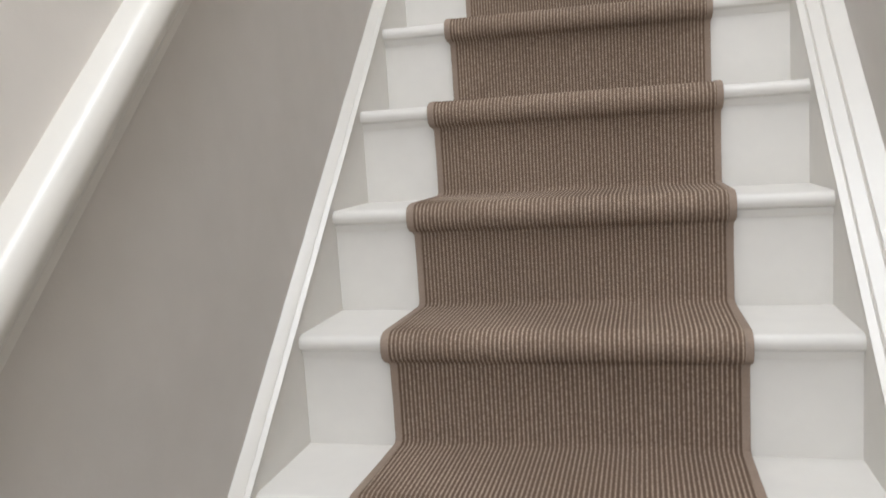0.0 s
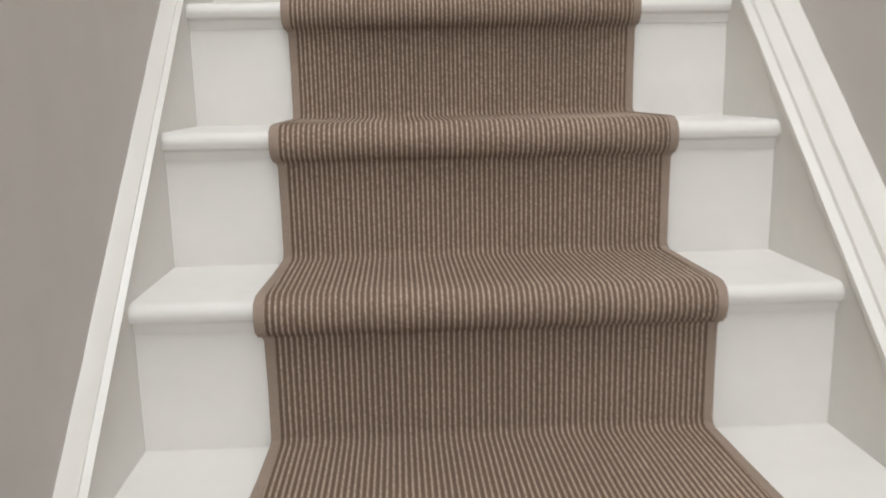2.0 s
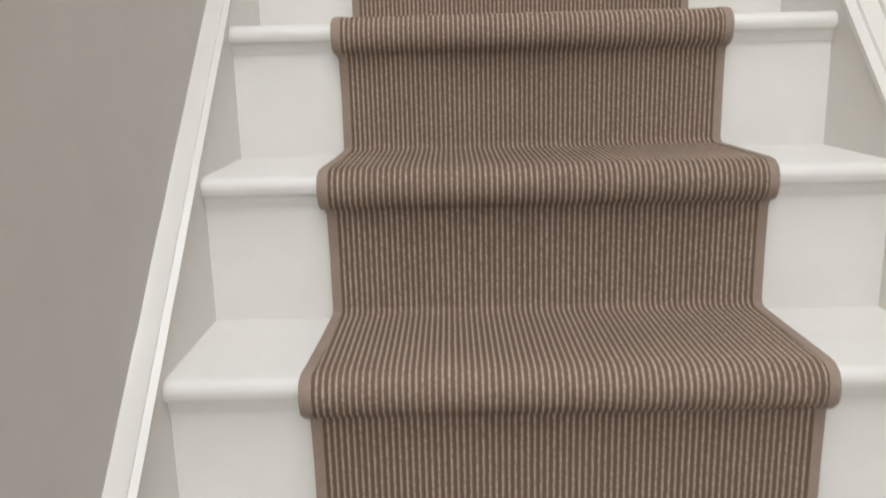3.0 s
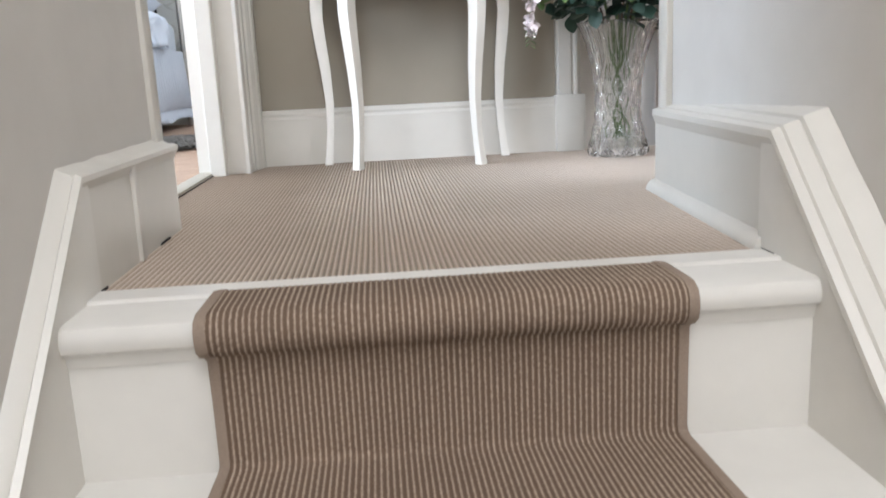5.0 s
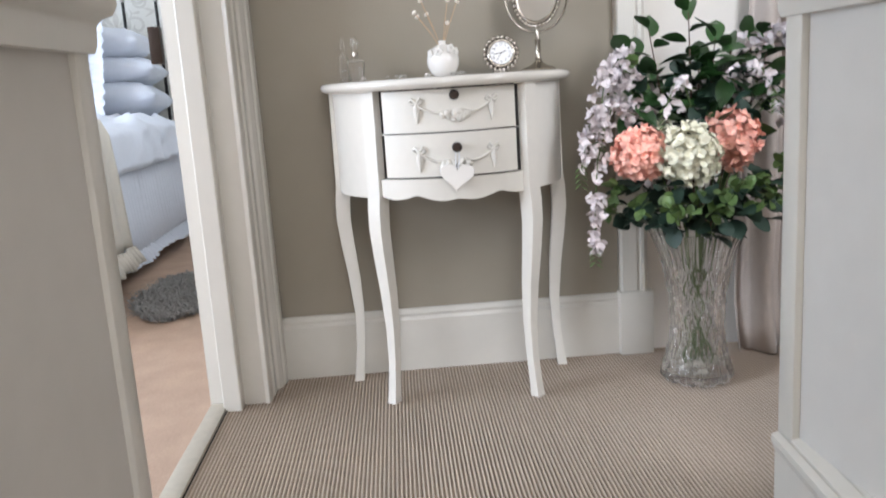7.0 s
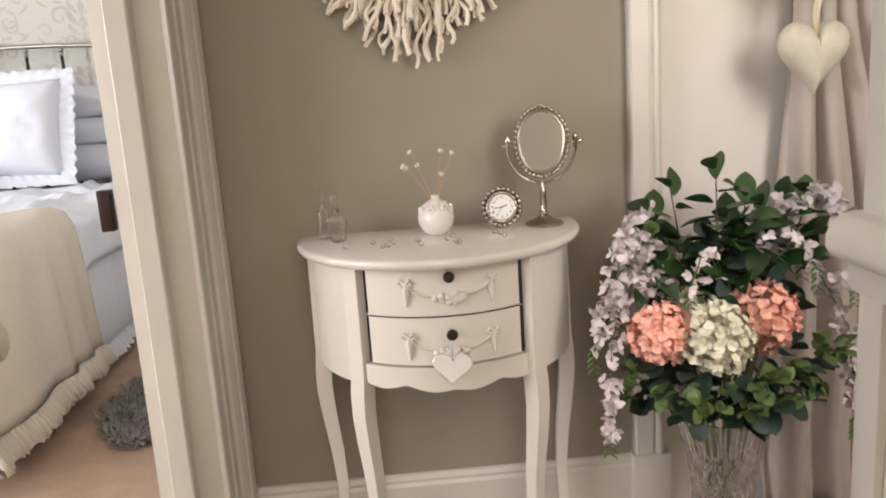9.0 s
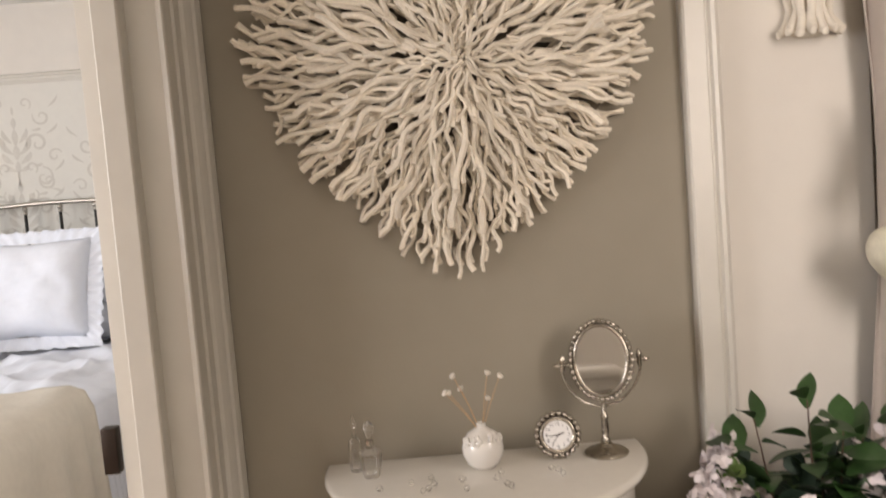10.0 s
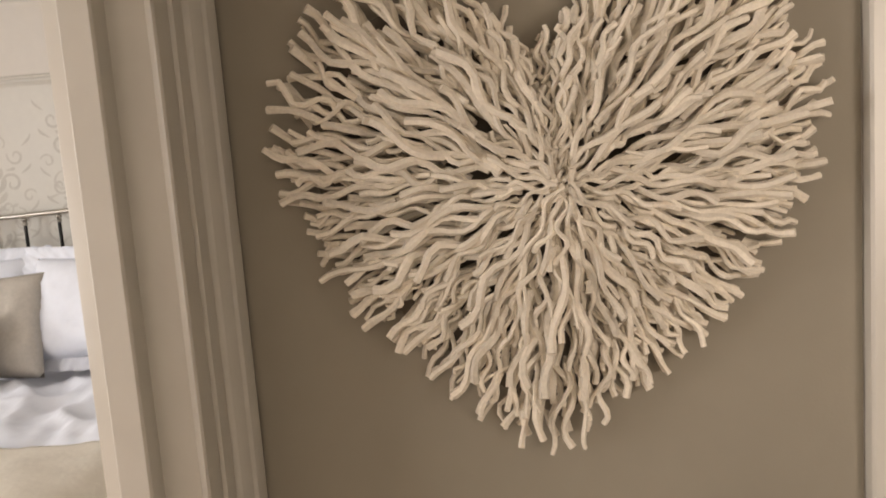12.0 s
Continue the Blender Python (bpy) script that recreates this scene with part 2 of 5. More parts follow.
# door wall, over and beyond the bedroom doorway
structure("wall_door", bm_box(box(BX0, 0.60, 2.06, -0.362, JY + 0.03, TOP_Z), BX0, JY + 0.03, -0.2, -0.362, BACK_Y, TOP_Z), M_WALL, "taupe wall round the bedroom doorway", "wall")
structure("wall_end", box(2.38, 0.14, -0.2, 2.5, BACK_Y + 0.1, TOP_Z), M_WALL, "taupe landing end wall", "wall")
# unseen stair hall far wall, with an assumed opening for the fill lamp
bm = box(WLX, FAR_Y - 0.12, FLOOR_Z, WRX, FAR_Y, -1.6)
bm_box(bm, WLX, FAR_Y - 0.12, 1.4, WRX, FAR_Y, TOP_Z)
bm_box(bm, WLX, FAR_Y - 0.12, -1.6, -0.34, FAR_Y, 1.4)
bm_box(bm, 0.54, FAR_Y - 0.12, -1.6, WRX, FAR_Y, 1.4)
structure("wall_stair_end", bm, M_WALL, "unseen taupe wall at the stair foot with an assumed window opening", "wall")
# bedroom shell
# unseen wall, openings assumed where the two bedroom lamps stand
bm = box(-4.3, -2.0, -0.2, -4.18, BED_Y, 0.78)
bm_box(bm, -4.3, -2.0, 2.12, -4.18, BED_Y, 2.6)
for ya, yb in ((-2.0, -1.22), (0.42, 1.43), (2.87, BED_Y)):
    bm_box(bm, -4.3, ya, 0.78, -4.18, yb, 2.12)
structure("wall_bedroom_window", bm, M_WALLW, "unseen white bedroom wall with two assumed window openings", "wall")
structure("wall_bedroom_near", box(-4.3, -2.12, -0.2, BX0 + 0.03, -2.0, 2.6), M_WALLW, "white bedroom wall", "wall")
structure("wall_bedroom_side", box(BX0, BACK_Y + 0.12, -0.2, BX0 + 0.12, BED_Y, 2.6), M_WALLW, "white bedroom wall", "wall")
# ceiling left open over the stairs for the added overhead lamp
bm = box(BX0, FAR_Y, TOP_Z, 2.5, -2.88, TOP_Z + 0.1)
bm_box(bm, BX0, -0.22, TOP_Z, 2.5, BACK_Y + 0.22, TOP_Z + 0.1)
bm_box(bm, BX0, -2.88, TOP_Z, -0.30, -0.22, TOP_Z + 0.1)
bm_box(bm, 0.56, -2.88, TOP_Z, 2.5, -0.22, TOP_Z + 0.1)
structure("ceiling", bm, M_CEIL, "white plaster ceiling", "ceiling")
structure("floor_hall", box(WLX, FAR_Y, FLOOR_Z - 0.1, WRX, -STEPS * G + 0.25, FLOOR_Z), M_LAND, "carpeted hall floor at the stair foot", "floor")
structure("floor_base", box(BX0 + 0.05, 0.20, -0.2, 2.5, BACK_Y + 0.1, -0.012), M_DARK, "boards under the landing carpet", "floor")
structure("floor_bedroom", box(-4.3, -2.0, -0.2, BX0 + 0.005, BED_Y, 0.006), M_BCARPET, "beige pile bedroom carpet", "floor")

# ---- staircase ----
stairs = thing("staircase", "white painted wooden staircase with closed strings", "staircase", kind="structure")


def tread_mesh():
    """One tread with a rounded nosing, its top at z = 0 and nosing front at y = 0."""
    bm = bmesh.new()
    prof = [(0.228, 0.0), (0.012, 0.0), (0.005, -0.003), (0.001, -0.009), (0.0, -0.016), (0.003, -0.023), (0.010, -0.027), (0.014, -0.040), (0.228, -0.040)]
    sweep(bm, [[(x, y, z) for y, z in prof] for x in (SL, SR)])
    return mesh_of("tread", bm, M_STAIR)


def riser_mesh():
    return mesh_of("riser", box(SL, 0.016, -R - 0.02, SR, 0.034, -0.024), M_STAIR)


T_ME, R_ME = tread_mesh(), riser_mesh()
for k in range(STEPS):
    for nm, me in (("tread", T_ME), ("riser", R_ME)):
        if nm == "tread" and k == 0:
            continue
        ob = new(nm, me)
        ob.parent = stairs
        ob.location = (0, -k * G, -k * R)
# landing nosing board with a low step to the carpet edge
bm = bmesh.new()
prof = [(0.26, -0.012), (0.150, -0.012), (0.150, 0.004), (0.100, 0.004), (0.097, 0.0), (0.012, 0.0), (0.004, -0.003), (0.0, -0.010), (-0.002, -0.020), (0.002, -0.030), (0.010, -0.035), (0.014, -0.05), (0.26, -0.05)]
sweep(bm, [[(x, y, z) for y, z in prof] for x in (SL - 0.004, SR + 0.02)])
part("landing_nosing", bm, M_STAIR, stairs)


def string_board(x_in, x_wall, sgn, y_end, top, x_end, prof):
    """Closed string: flat inner face, and a stepped capping that turns level at the landing.
    prof: rows of (share of the width, lift over the pitch line)."""
    slope, y0 = R / G, -STEPS * G
    w = abs(x_wall - x_in) + 0.003
    high = max(q for _, q in prof)
    base = prof[0][1]
    flat = top - (high - base)
    bm = bmesh.new()
    yb = (flat - base) / slope
    pts = [(y0, y0 * slope - 0.34), (0.02, -0.32), (yb + 0.03, -0.05), (yb + 0.03, flat), (yb, flat), (y0, y0 * slope + base)]
    sweep(bm, [[(x, y, z) for y, z in pts] for x in (x_in, x_wall)])
    part("string", bm, M_STAIR, stairs)
    ring = [(f * w, q) for f, q in prof] + [(w, base - 0.01), (0.004, base - 0.01)]
    bm = bmesh.new()
    secs = [[], [], []]
    for d, q in ring:
        z = top - (high - q)
        secs[0].append((x_in + sgn * d, y0, y0 * slope + q))
        secs[1].append((x_in + sgn * d, (z - q) / slope, z))
        secs[2].append((x_end + sgn * d, y_end, z))
    rows = []
    for a, b, n in ((secs[0], secs[1], 90), (secs[1], secs[2], 24)):
        for i in range(n):
            ring2 = []
            for (d, q), p, r in zip(ring, a, b):
                v = Vector(p).lerp(Vector(r), i / n)
                if d > 0.85 * w and i:
                    v.z += 0.0035 * noise.noise((v.y * 19, sgn, 0)) + 0.002 * noise.noise((v.y * 60, sgn, 2))
                ring2.append(v)
            rows.append(ring2)
    rows.append(secs[2])
    sweep(bm, rows)
    part("string_capping", bm, M_TRIM, stairs, "", 20)


string_board(SL, WLX - 0.008, -1, 0.604, 0.167, -0.345, [(0.0, 0.014), (-0.12, 0.020), (-0.12, 0.027), (0.10, 0.031), (0.16, 0.027), (0.24, 0.030), (0.95, 0.043), (1.0, 0.040)])
string_board(SR, WRX, 1, 0.742, 0.188, 0.568, [(0.0, 0.012), (-0.04, 0.020), (-0.03, 0.030), (0.12, 0.034), (0.15, 0.030), (0.18, 0.036), (0.45, 0.042), (0.49, 0.038), (0.52, 0.046), (0.94, 0.056), (1.0, 0.052)])

# skirting on the landing beside the stairs
sk = box(SL - 0.002, 0.132, -0.012, WLX - 0.008, 0.604, 0.139)
structure("skirting_left", sk, M_TRIM, "white painted skirting board on the landing", "skirting", 30)
structure("cover_strip", box(SL - 0.006, 0.335, 0.0, SL + 0.004, 0.352, 0.142, 0.002), M_TRIM, "white cover strip over the skirting joint", "trim", 30)
sk = bmesh.new()
sweep(sk, [[(x, 0.138, z), (x2, 0.742, z), (0.60, 0.742, z), (0.60, 0.138, z)] for x, x2, z in ((SR + 0.006, 0.572, -0.012), (SR + 0.006, 0.572, 0.145))])
structure("skirting_right", sk, M_TRIM, "white painted skirting board on the landing", "skirting", 30)
bm = bmesh.new()
sweep(bm, [[(x - 0.020 * math.sin(a), y, 0.022 * math.cos(a)) for a in [math.pi / 2 * i / 6 for i in range(7)]] + [(x, y, -0.01)] for x, y in ((0.526, 0.155), (0.575, 0.748))])
structure("quadrant_bead", bm, M_TRIM, "white quadrant bead along the skirting foot", "trim", 40)
# corner posts at the wall ends
structure("corner_post_left", box(WLX - 0.03, 0.566, 0.10, WLX + 0.009, 0.612, TOP_Z, 0.004), M_TRIM, "white corner bead at the wall end", "trim", 30)
bm = box(WRX - 0.012, 0.70, 0.13, WRX + 0.132, 0.748, TOP_Z, 0.004)
structure("corner_post_right", bm, M_TRIM, "white corner board at the wall end", "trim", 30)


def wall_rail(name, x, sgn, rows, label):
    """Moulded rail fixed to a wall: rows of (y, z of underside, height)."""
    prof = [(0.0, 0.0), (0.016, 0.0), (0.020, 0.10), (0.022, 0.34), (0.030, 0.42), (0.043, 0.46), (0.050, 0.58), (0.050, 0.74), (0.044, 0.88), (0.032, 0.97), (0.018, 1.0), (0.0, 1.0)]
    bm = bmesh.new()
    sweep(bm, [[(x + sgn * d, y, z + h * f) for d, f in prof] for y, z, h in rows])
    return structure(name, bm, M_TRIM, label, "handrail", 50)


y0 = -STEPS * G
wall_rail("handrail_left", WLX, 1, [(y0, y0 * R / G + 0.724, 0.112), (0.04, 0.04 * R / G + 0.724, 0.112), (0.13, 0.805, 0.095), (0.615, 0.805, 0.095)], "white moulded handrail along the stair wall")
wall_rail("handrail_right", WRX, -1, [(-0.25, 0.805, 0.095), (0.755, 0.805, 0.095)], "white moulded rail along the landing wall")

for nm, xa, xb, y1 in (("wall_left_upper", WLX - 0.01, WLX + 0.004, 0.588), ("wall_right_upper", WRX - 0.004, WRX + 0.01, 0.70)):
    if xa < 0:
        line = [(FAR_Y, FAR_Y * R / G + 0.78), (0.05, 0.83), (0.13, 0.86), (y1, 0.86)]
    else:
        line = [(-0.25, 0.86), (y1, 0.86)]
    bm = bmesh.new()
    ring = line + [(y1, TOP_Z), (line[0][0], TOP_Z)]
    sweep(bm, [[(x, y, z) for y, z in ring] for x in (xa, xb)])
    structure(nm, bm, M_WALLW, "off-white painted wall above the rail", "wall")
# worn joints: dark cracks where boards and carpet meet
for i, (x0, y0c, x1, y1c) in enumerate(((-0.348, 0.45, -0.3468, 0.51), (0.514, 0.118, 0.517, 0.152), (0.524, 0.156, 0.528, 0.168), (-0.348, 0.152, -0.3462, 0.175))):
    structure("joint_crack", box(x0, y0c, 0.001, x1, y1c, 0.0045), M_DARK, "dark crack in the painted joint", "crack")

# ---- stair runner ----
def runner_profile():
    """Side line of the runner from the landing down, as (y, z), outside face."""
    t = 0.009
    pts, wide = [(0.108, 0.006), (0.092, t)], [0.2, 0.4]
    for k in range(STEPS):
        y, z = -k * G, -k * R
        nose = [(0.014, t), (0.002, t - 0.002), (-0.008, t - 0.009), (-0.0135, -0.010), (-0.0145, -0.022), (-0.0115, -0.034), (-0.004, -0.042), (0.003, -0.044), (0.0065, -0.050)]
        pts += [(y + a, z + b) for a, b in nose]
        wide += [0.55, 0.8, 1.0, 1.0, 1.0, 0.95, 0.7, 0.4, 0.1]
        pts += [(y + 0.007, z - R * 0.55), (y + 0.007, z - R + t + 0.010), (y + 0.004, z - R + t + 0.003), (y - 0.004, z - R + t)]
        wide += [0.0, 0.0, 0.0, 0.05]
        if k < STEPS - 1:
            pts += [(y - 0.09, z - R + t)]
            wide += [0.2]
    return pts, wide


def offset_line(pts, d):
    out = []
    for i, p in enumerate(pts):
        a, b = Vector(pts[max(i - 1, 0)]), Vector(pts[min(i + 1, len(pts) - 1)])
        v = (b - a).normalized()
        out.append((p[0] + v.y * d, p[1] - v.x * d))
    return out


def spread_x(x, w):
    """The runner widens where it bends round a nosing; w: how much, 0 to 1."""
    u = (x - RC) / RW
    return x + w * (0.0045 * u if u > 0 else 0.0085 * u)


def ribbed_sheet(x0, x1, lines, wide, pitch):
    """A ribbed sheet: lines = (outer line, inner line) of points per side profile."""
    n = int(round((x1 - x0) / pitch * 4))
    xs = np.linspace(x0, x1, n + 1)
    f = (0.5 - 0.5 * np.cos(2 * np.pi * xs / pitch))[:, None, None] * 1.0
    o, i = np.array(lines[0])[None], np.array(lines[1])[None]
    yz = o * (1 - f) + i * f
    m = yz.shape[1]
    u = (xs - RC) / RW
    xx = xs[:, None] + np.where(u > 0, 0.0045, 0.0085)[:, None] * u[:, None] * np.array(wide)[None]
    co = np.concatenate([xx[:, :, None], yz], axis=2).reshape(-1, 3)
    a = np.arange(n)[:, None] * m + np.arange(m - 1)[None]
    faces = np.stack([a, a + 1, a + m + 1, a + m], axis=2).reshape(-1, 4)
    me = bpy.data.meshes.new("sheet")
    me.from_pydata(co.tolist(), [], faces.tolist())
    return me


outer, WIDE = runner_profile()
inner = offset_line(outer, -0.0013)
runner = thing("stair_runner", "brown ribbed wool stair runner on white stairs", "carpet")
me = ribbed_sheet(RC - RW + 0.011, RC + RW - 0.011, (outer, inner), WIDE, 0.0070)
me.materials.append(M_RUN)
me.polygons.foreach_set("use_smooth", [True] * len(me.polygons))
ob = new("woven_face", me)
ob.parent = runner
for s in (-1, 1):
    bm = bmesh.new()
    xa, xb = RC + s * RW, RC + s * (RW - 0.012)
    lo = offset_line(outer, -0.010)
    hi = offset_line(outer, 0.0006)
    sweep(bm, [[(spread_x(x, WIDE[i]), *line[i]) for x, line in ((xa, lo), (xa, outer), (xa - s * 0.003, hi), (xb, hi), (xb, lo))] for i in range(len(outer))])
    part("edge_binding", bm, M_BIND, runner, "brown bound edge")

# ---- landing carpet ----
carpet = thing("landing_carpet", "beige brown ribbed wool landing carpet", "carpet", kind="structure")
n = int((2.37 + 0.455) / 0.0083 * 4)
xs = np.linspace(-0.455, 2.37, n + 1)
zs = 0.002 * np.cos(2 * np.pi * xs / 0.0083) - 0.001
co, faces = [], []
for j, y in enumerate((0.151, 0.154, 0.60, 1.1, BACK_Y + 0.099)):
    co += [(x, y, z if j else -0.012) for x, z in zip(xs, zs)]
for j in range(4):
    faces += [(j * (n + 1) + i, j * (n + 1) + i + 1, (j + 1) * (n + 1) + i + 1, (j + 1) * (n + 1) + i) for i in range(n)]
me = bpy.data.meshes.new("pile")
me.from_pydata(co, [], faces)
me.materials.append(M_LAND)
me.polygons.foreach_set("use_smooth", [True] * len(me.polygons))
me.set_sharp_from_angle(angle=radians(60))
ob = new("woven_face", me)
ob.parent = carpet

# ---- doorway ----
door = thing("door_1", "cream painted bedroom door frame, door open", "door frame", kind="structure")
part("jamb", box(BX0 + 0.004, JY, 0.0, -0.3535, JY + 0.03, 2.06, 0.002), M_TRIM, door)
part("jamb", box(BX0 - 0.012, NEAR_JY - 0.03, 0.0, -0.40, NEAR_JY, 2.06, 0.002), M_TRIM, door)
part("head", box(BX0 - 0.012, NEAR_JY - 0.03, 2.03, -0.345, JY + 0.03, 2.06, 0.002), M_TRIM, door)
prof = [(-0.4575, JY + 0.002), (-0.4575, JY - 0.034), (-0.4550, JY - 0.037), (-0.4165, JY - 0.037), (-0.4135, JY - 0.034), (-0.4135, JY + 0.002)]
bm = bmesh.new()
sweep(bm, [[(x, y, z) for x, y in prof] for z in (0.0, 2.03)])
part("door_stop", bm, M_TRIM, door, "", 20)
# moulded architrave on the landing side
prof = [(-0.372, JY + 0.004), (-0.3528, JY - 0.004), (-0.3500, JY - 0.001), (-0.3495, JY + 0.040), (-0.3540, JY + 0.043), (-0.3540, JY + 0.047), (-0.3465, JY + 0.050), (-0.3450, JY + 0.078), (-0.3500, JY + 0.081), (-0.3480, JY + 0.085), (-0.3405, JY + 0.092), (-0.3350, JY + 0.104), (-0.3320, JY + 0.116), (-0.3370, JY + 0.119), (-0.3290, JY + 0.126), (-0.3265, JY + 0.140), (-0.3265, JY + 0.158), (-0.372, JY + 0.158)]
bm = bmesh.new()
sweep(bm, [[(x, y, z) for x, y in prof] for z in (0.0, 2.16)])
part("architrave", bm, M_TRIM, door, "", 20)
structure("threshold_strip", box(-0.495, NEAR_JY, -0.01, -0.452, JY, 0.010, 0.003), M_SILL, "cream painted threshold strip in the doorway", "threshold", 30)
structure("threshold_gap", box(-0.4525, NEAR_JY, -0.01, -0.4490, JY, 0.0030), M_DARK, "dark gap between threshold and carpet", "gap")
strike = thing("strike_plate", "worn brass strike plate on the door jamb", "door hardware")
part("plate", box(BX0 - 0.030, JY - 0.004, 0.824, BX0 - 0.004, JY + 0.02, 0.905, 0.002), M_BRONZE, strike)

# skirting and architrave of the back wall
bm = bmesh.new()
prof = [(0.0, 0.0), (-0.016, 0.0), (-0.016, 0.138), (-0.011, 0.146), (-0.013, 0.154), (-0.006, 0.164), (0.0, 0.166)]
sweep(bm, [[(x, BACK_Y + y, z) for y, z in prof] for x in (-0.350, 0.566)])
structure("skirting_back", bm, M_TRIM, "cream white moulded skirting board", "skirting", 20)
bm = bmesh.new()
prof = [(0.567, 0.0), (0.567, -0.022), (0.571, -0.027), (0.608, -0.027), (0.612, -0.022), (0.616, -0.022), (0.620, -0.029), (0.628, -0.029), (0.634, -0.018), (0.640, -0.012), (0.645, 0.0)]
sweep(bm, [[(x, BACK_Y + y, z) for x, y in prof] for z in (0.17, TOP_Z)])
structure("architrave_right", bm, M_TRIM, "cream white moulded upright board", "trim", 20)
structure("plinth_block", box(0.560, BACK_Y - 0.036, 0.0, 0.650, BACK_Y + 0.004, 0.172, 0.003), M_TRIM, "white plinth block under the upright moulding", "trim", 30)

# ---- side table ----
TX, TY = 0.133, 1.600
table = thing("side_table", "cream half-moon side table with two drawers", "side table", (TX, TY, 0))
table.scale = (1, 1, 1.008)


def arc(r, a0, a1, n, z, ry=None):
    ry = ry or r
    return [(r * math.cos(radians(a0 + (a1 - a0) * i / n)), ry * math.sin(radians(a0 + (a1 - a0) * i / n)), z) for i in range(n + 1)]


bm = bmesh.new()
rings = []
for r, z in ((0.290, 0.727), (0.297, 0.729), (0.303, 0.734), (0.305, 0.740), (0.303, 0.746), (0.297, 0.750)):
    rings.append([(x, min(y, 0.02), zz) for x, y, zz in arc(r, 176, 364, 48, z)])
sweep(bm, rings)
part("tabletop", bm, M_TOP, table, smooth=50)


def curved_panel(r0, r1, a0, a1, z0, z1, n=16, scallop=None):
    """Curved board between two radii; scallop gives the underside's drop along it."""
    bm = bmesh.new()
    secs = []
    for i in range(n + 1):
        a = radians(a0 + (a1 - a0) * i / n)
        c, s = math.cos(a), math.sin(a)
        zb = z0 - (scallop(i / n) if scallop else 0)
        secs.append([(r0 * c, r0 * s, zb), (r1 * c, r1 * s, zb), (r1 * c, r1 * s, z1), (r0 * c, r0 * s, z1)])
    sweep(bm, secs)
    return bm


AL, AR = 231, 309
part("side_panel", curved_panel(0.262, 0.276, 184, AL - 3, 0.492, 0.728), M_FURN, table)
part("side_panel", curved_panel(0.262, 0.276, AR + 3, 356, 0.492, 0.728), M_FURN, table)
part("back_panel", box(-0.262, -0.018, 0.492, 0.262, -0.006, 0.728), M_FURN, table)
# carcass coloured near-black, so the shade in the gaps is painted in
part("carcass", curved_panel(0.05, 0.255, AL, AR, 0.500, 0.727), M_DARK, table, "inner carcass coloured near-black as shade behind the drawers")


def scal(u):
    v = abs(u - 0.5) * 2
    return 0.003 + 0.010 * abs(math.sin(v * math.pi * 1.9)) + 0.010 * max(0, 1 - 2.5 * v)


part("apron", curved_panel(0.258, 0.274, AL + 1, AR - 1, 0.502, 0.534, 48, scal), M_FURN, table, "scalloped apron")
part("rail", curved_panel(0.256, 0.2665, AL + 2, AR - 2, 0.6312, 0.6343), M_FURN, table)


def ornament(parent, zc, r):
    """Low relief garland: two bows with tassels, swags and a flower spray."""
    bm = bmesh.new()

    def on(u, z, lift=0.0):
        a = radians(270) + u / r
        return ((r + 0.0018 + lift) * math.cos(a), (r + 0.0018 + lift) * math.sin(a), z)
    for s in (-1, 1):
        u = 0.082 * s
        for d in (-1, 1):
            tube(bm, [on(u, zc + 0.018, 0.001), on(u + d * 0.009, zc + 0.026, 0.003), on(u + d * 0.014, zc + 0.020, 0.002), on(u + d * 0.006, zc + 0.014, 0.002), on(u, zc + 0.018, 0.001)], 0.0036, 6)
            tube(bm, [on(u, zc + 0.017, 0.001), on(u + d * 0.005, zc + 0.002, 0.002), on(u + d * 0.003, zc - 0.012, 0.001)], [0.0032, 0.0030, 0.0014], 6)
        tube(bm, [on(u, zc + 0.016, 0.002), on(u + 0.001, zc - 0.006, 0.003), on(u, zc - 0.026, 0.001)], [0.003, 0.0056, 0.002], 6)
        ball(bm, on(u, zc + 0.018, 0.002), 0.004, 7)
        tube(bm, [on(u * (1 - q) + 0.018 * s * q, zc + 0.014 - 0.020 * math.sin(q * 2.2), 0.001) for q in [i / 6 for i in range(7)]], 0.0030, 6)
    for i in range(34):
        q = random.uniform(-1, 1)
        ball(bm, on(q * 0.032, zc - 0.012 + random.uniform(-0.012, 0.010) * (1.1 - abs(q)), 0.001), random.uniform(0.004, 0.0082), 7, (1, 0.7, 1))
    part("garland_relief", bm, M_FURN, parent, "raised white garland", 60)


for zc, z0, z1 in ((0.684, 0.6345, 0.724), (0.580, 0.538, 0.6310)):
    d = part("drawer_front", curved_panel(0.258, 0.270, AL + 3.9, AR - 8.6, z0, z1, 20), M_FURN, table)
    # near-black strips stand for the shade in the gaps round the drawer
    part("carcass_edge", curved_panel(0.255, 0.2680, AR - 8.5, AR - 5.6, z0 - 0.001, z1, 3), M_DARK, table, "painted shade strip in the gap beside the drawer")
    part("carcass_edge", curved_panel(0.255, 0.2690, AL + 4, AR - 8.6, z1, z1 + 0.0022, 16), M_DARK, table, "painted shade strip in the gap over the drawer")
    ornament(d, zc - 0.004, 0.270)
    kz = {0.684: 0.711, 0.580: 0.600}[zc]
    bm = bmesh.new()
    tube(bm, [(0, -0.268, kz), (0, -0.276, kz), (0, -0.278, kz), (0, -0.284, kz), (0, -0.289, kz), (0, -0.290, kz)], [0.005, 0.005, 0.0095, 0.0110, 0.0085, 0.002], 16)
    part("knob", bm, M_BRONZE, d, "dark bronze knob")


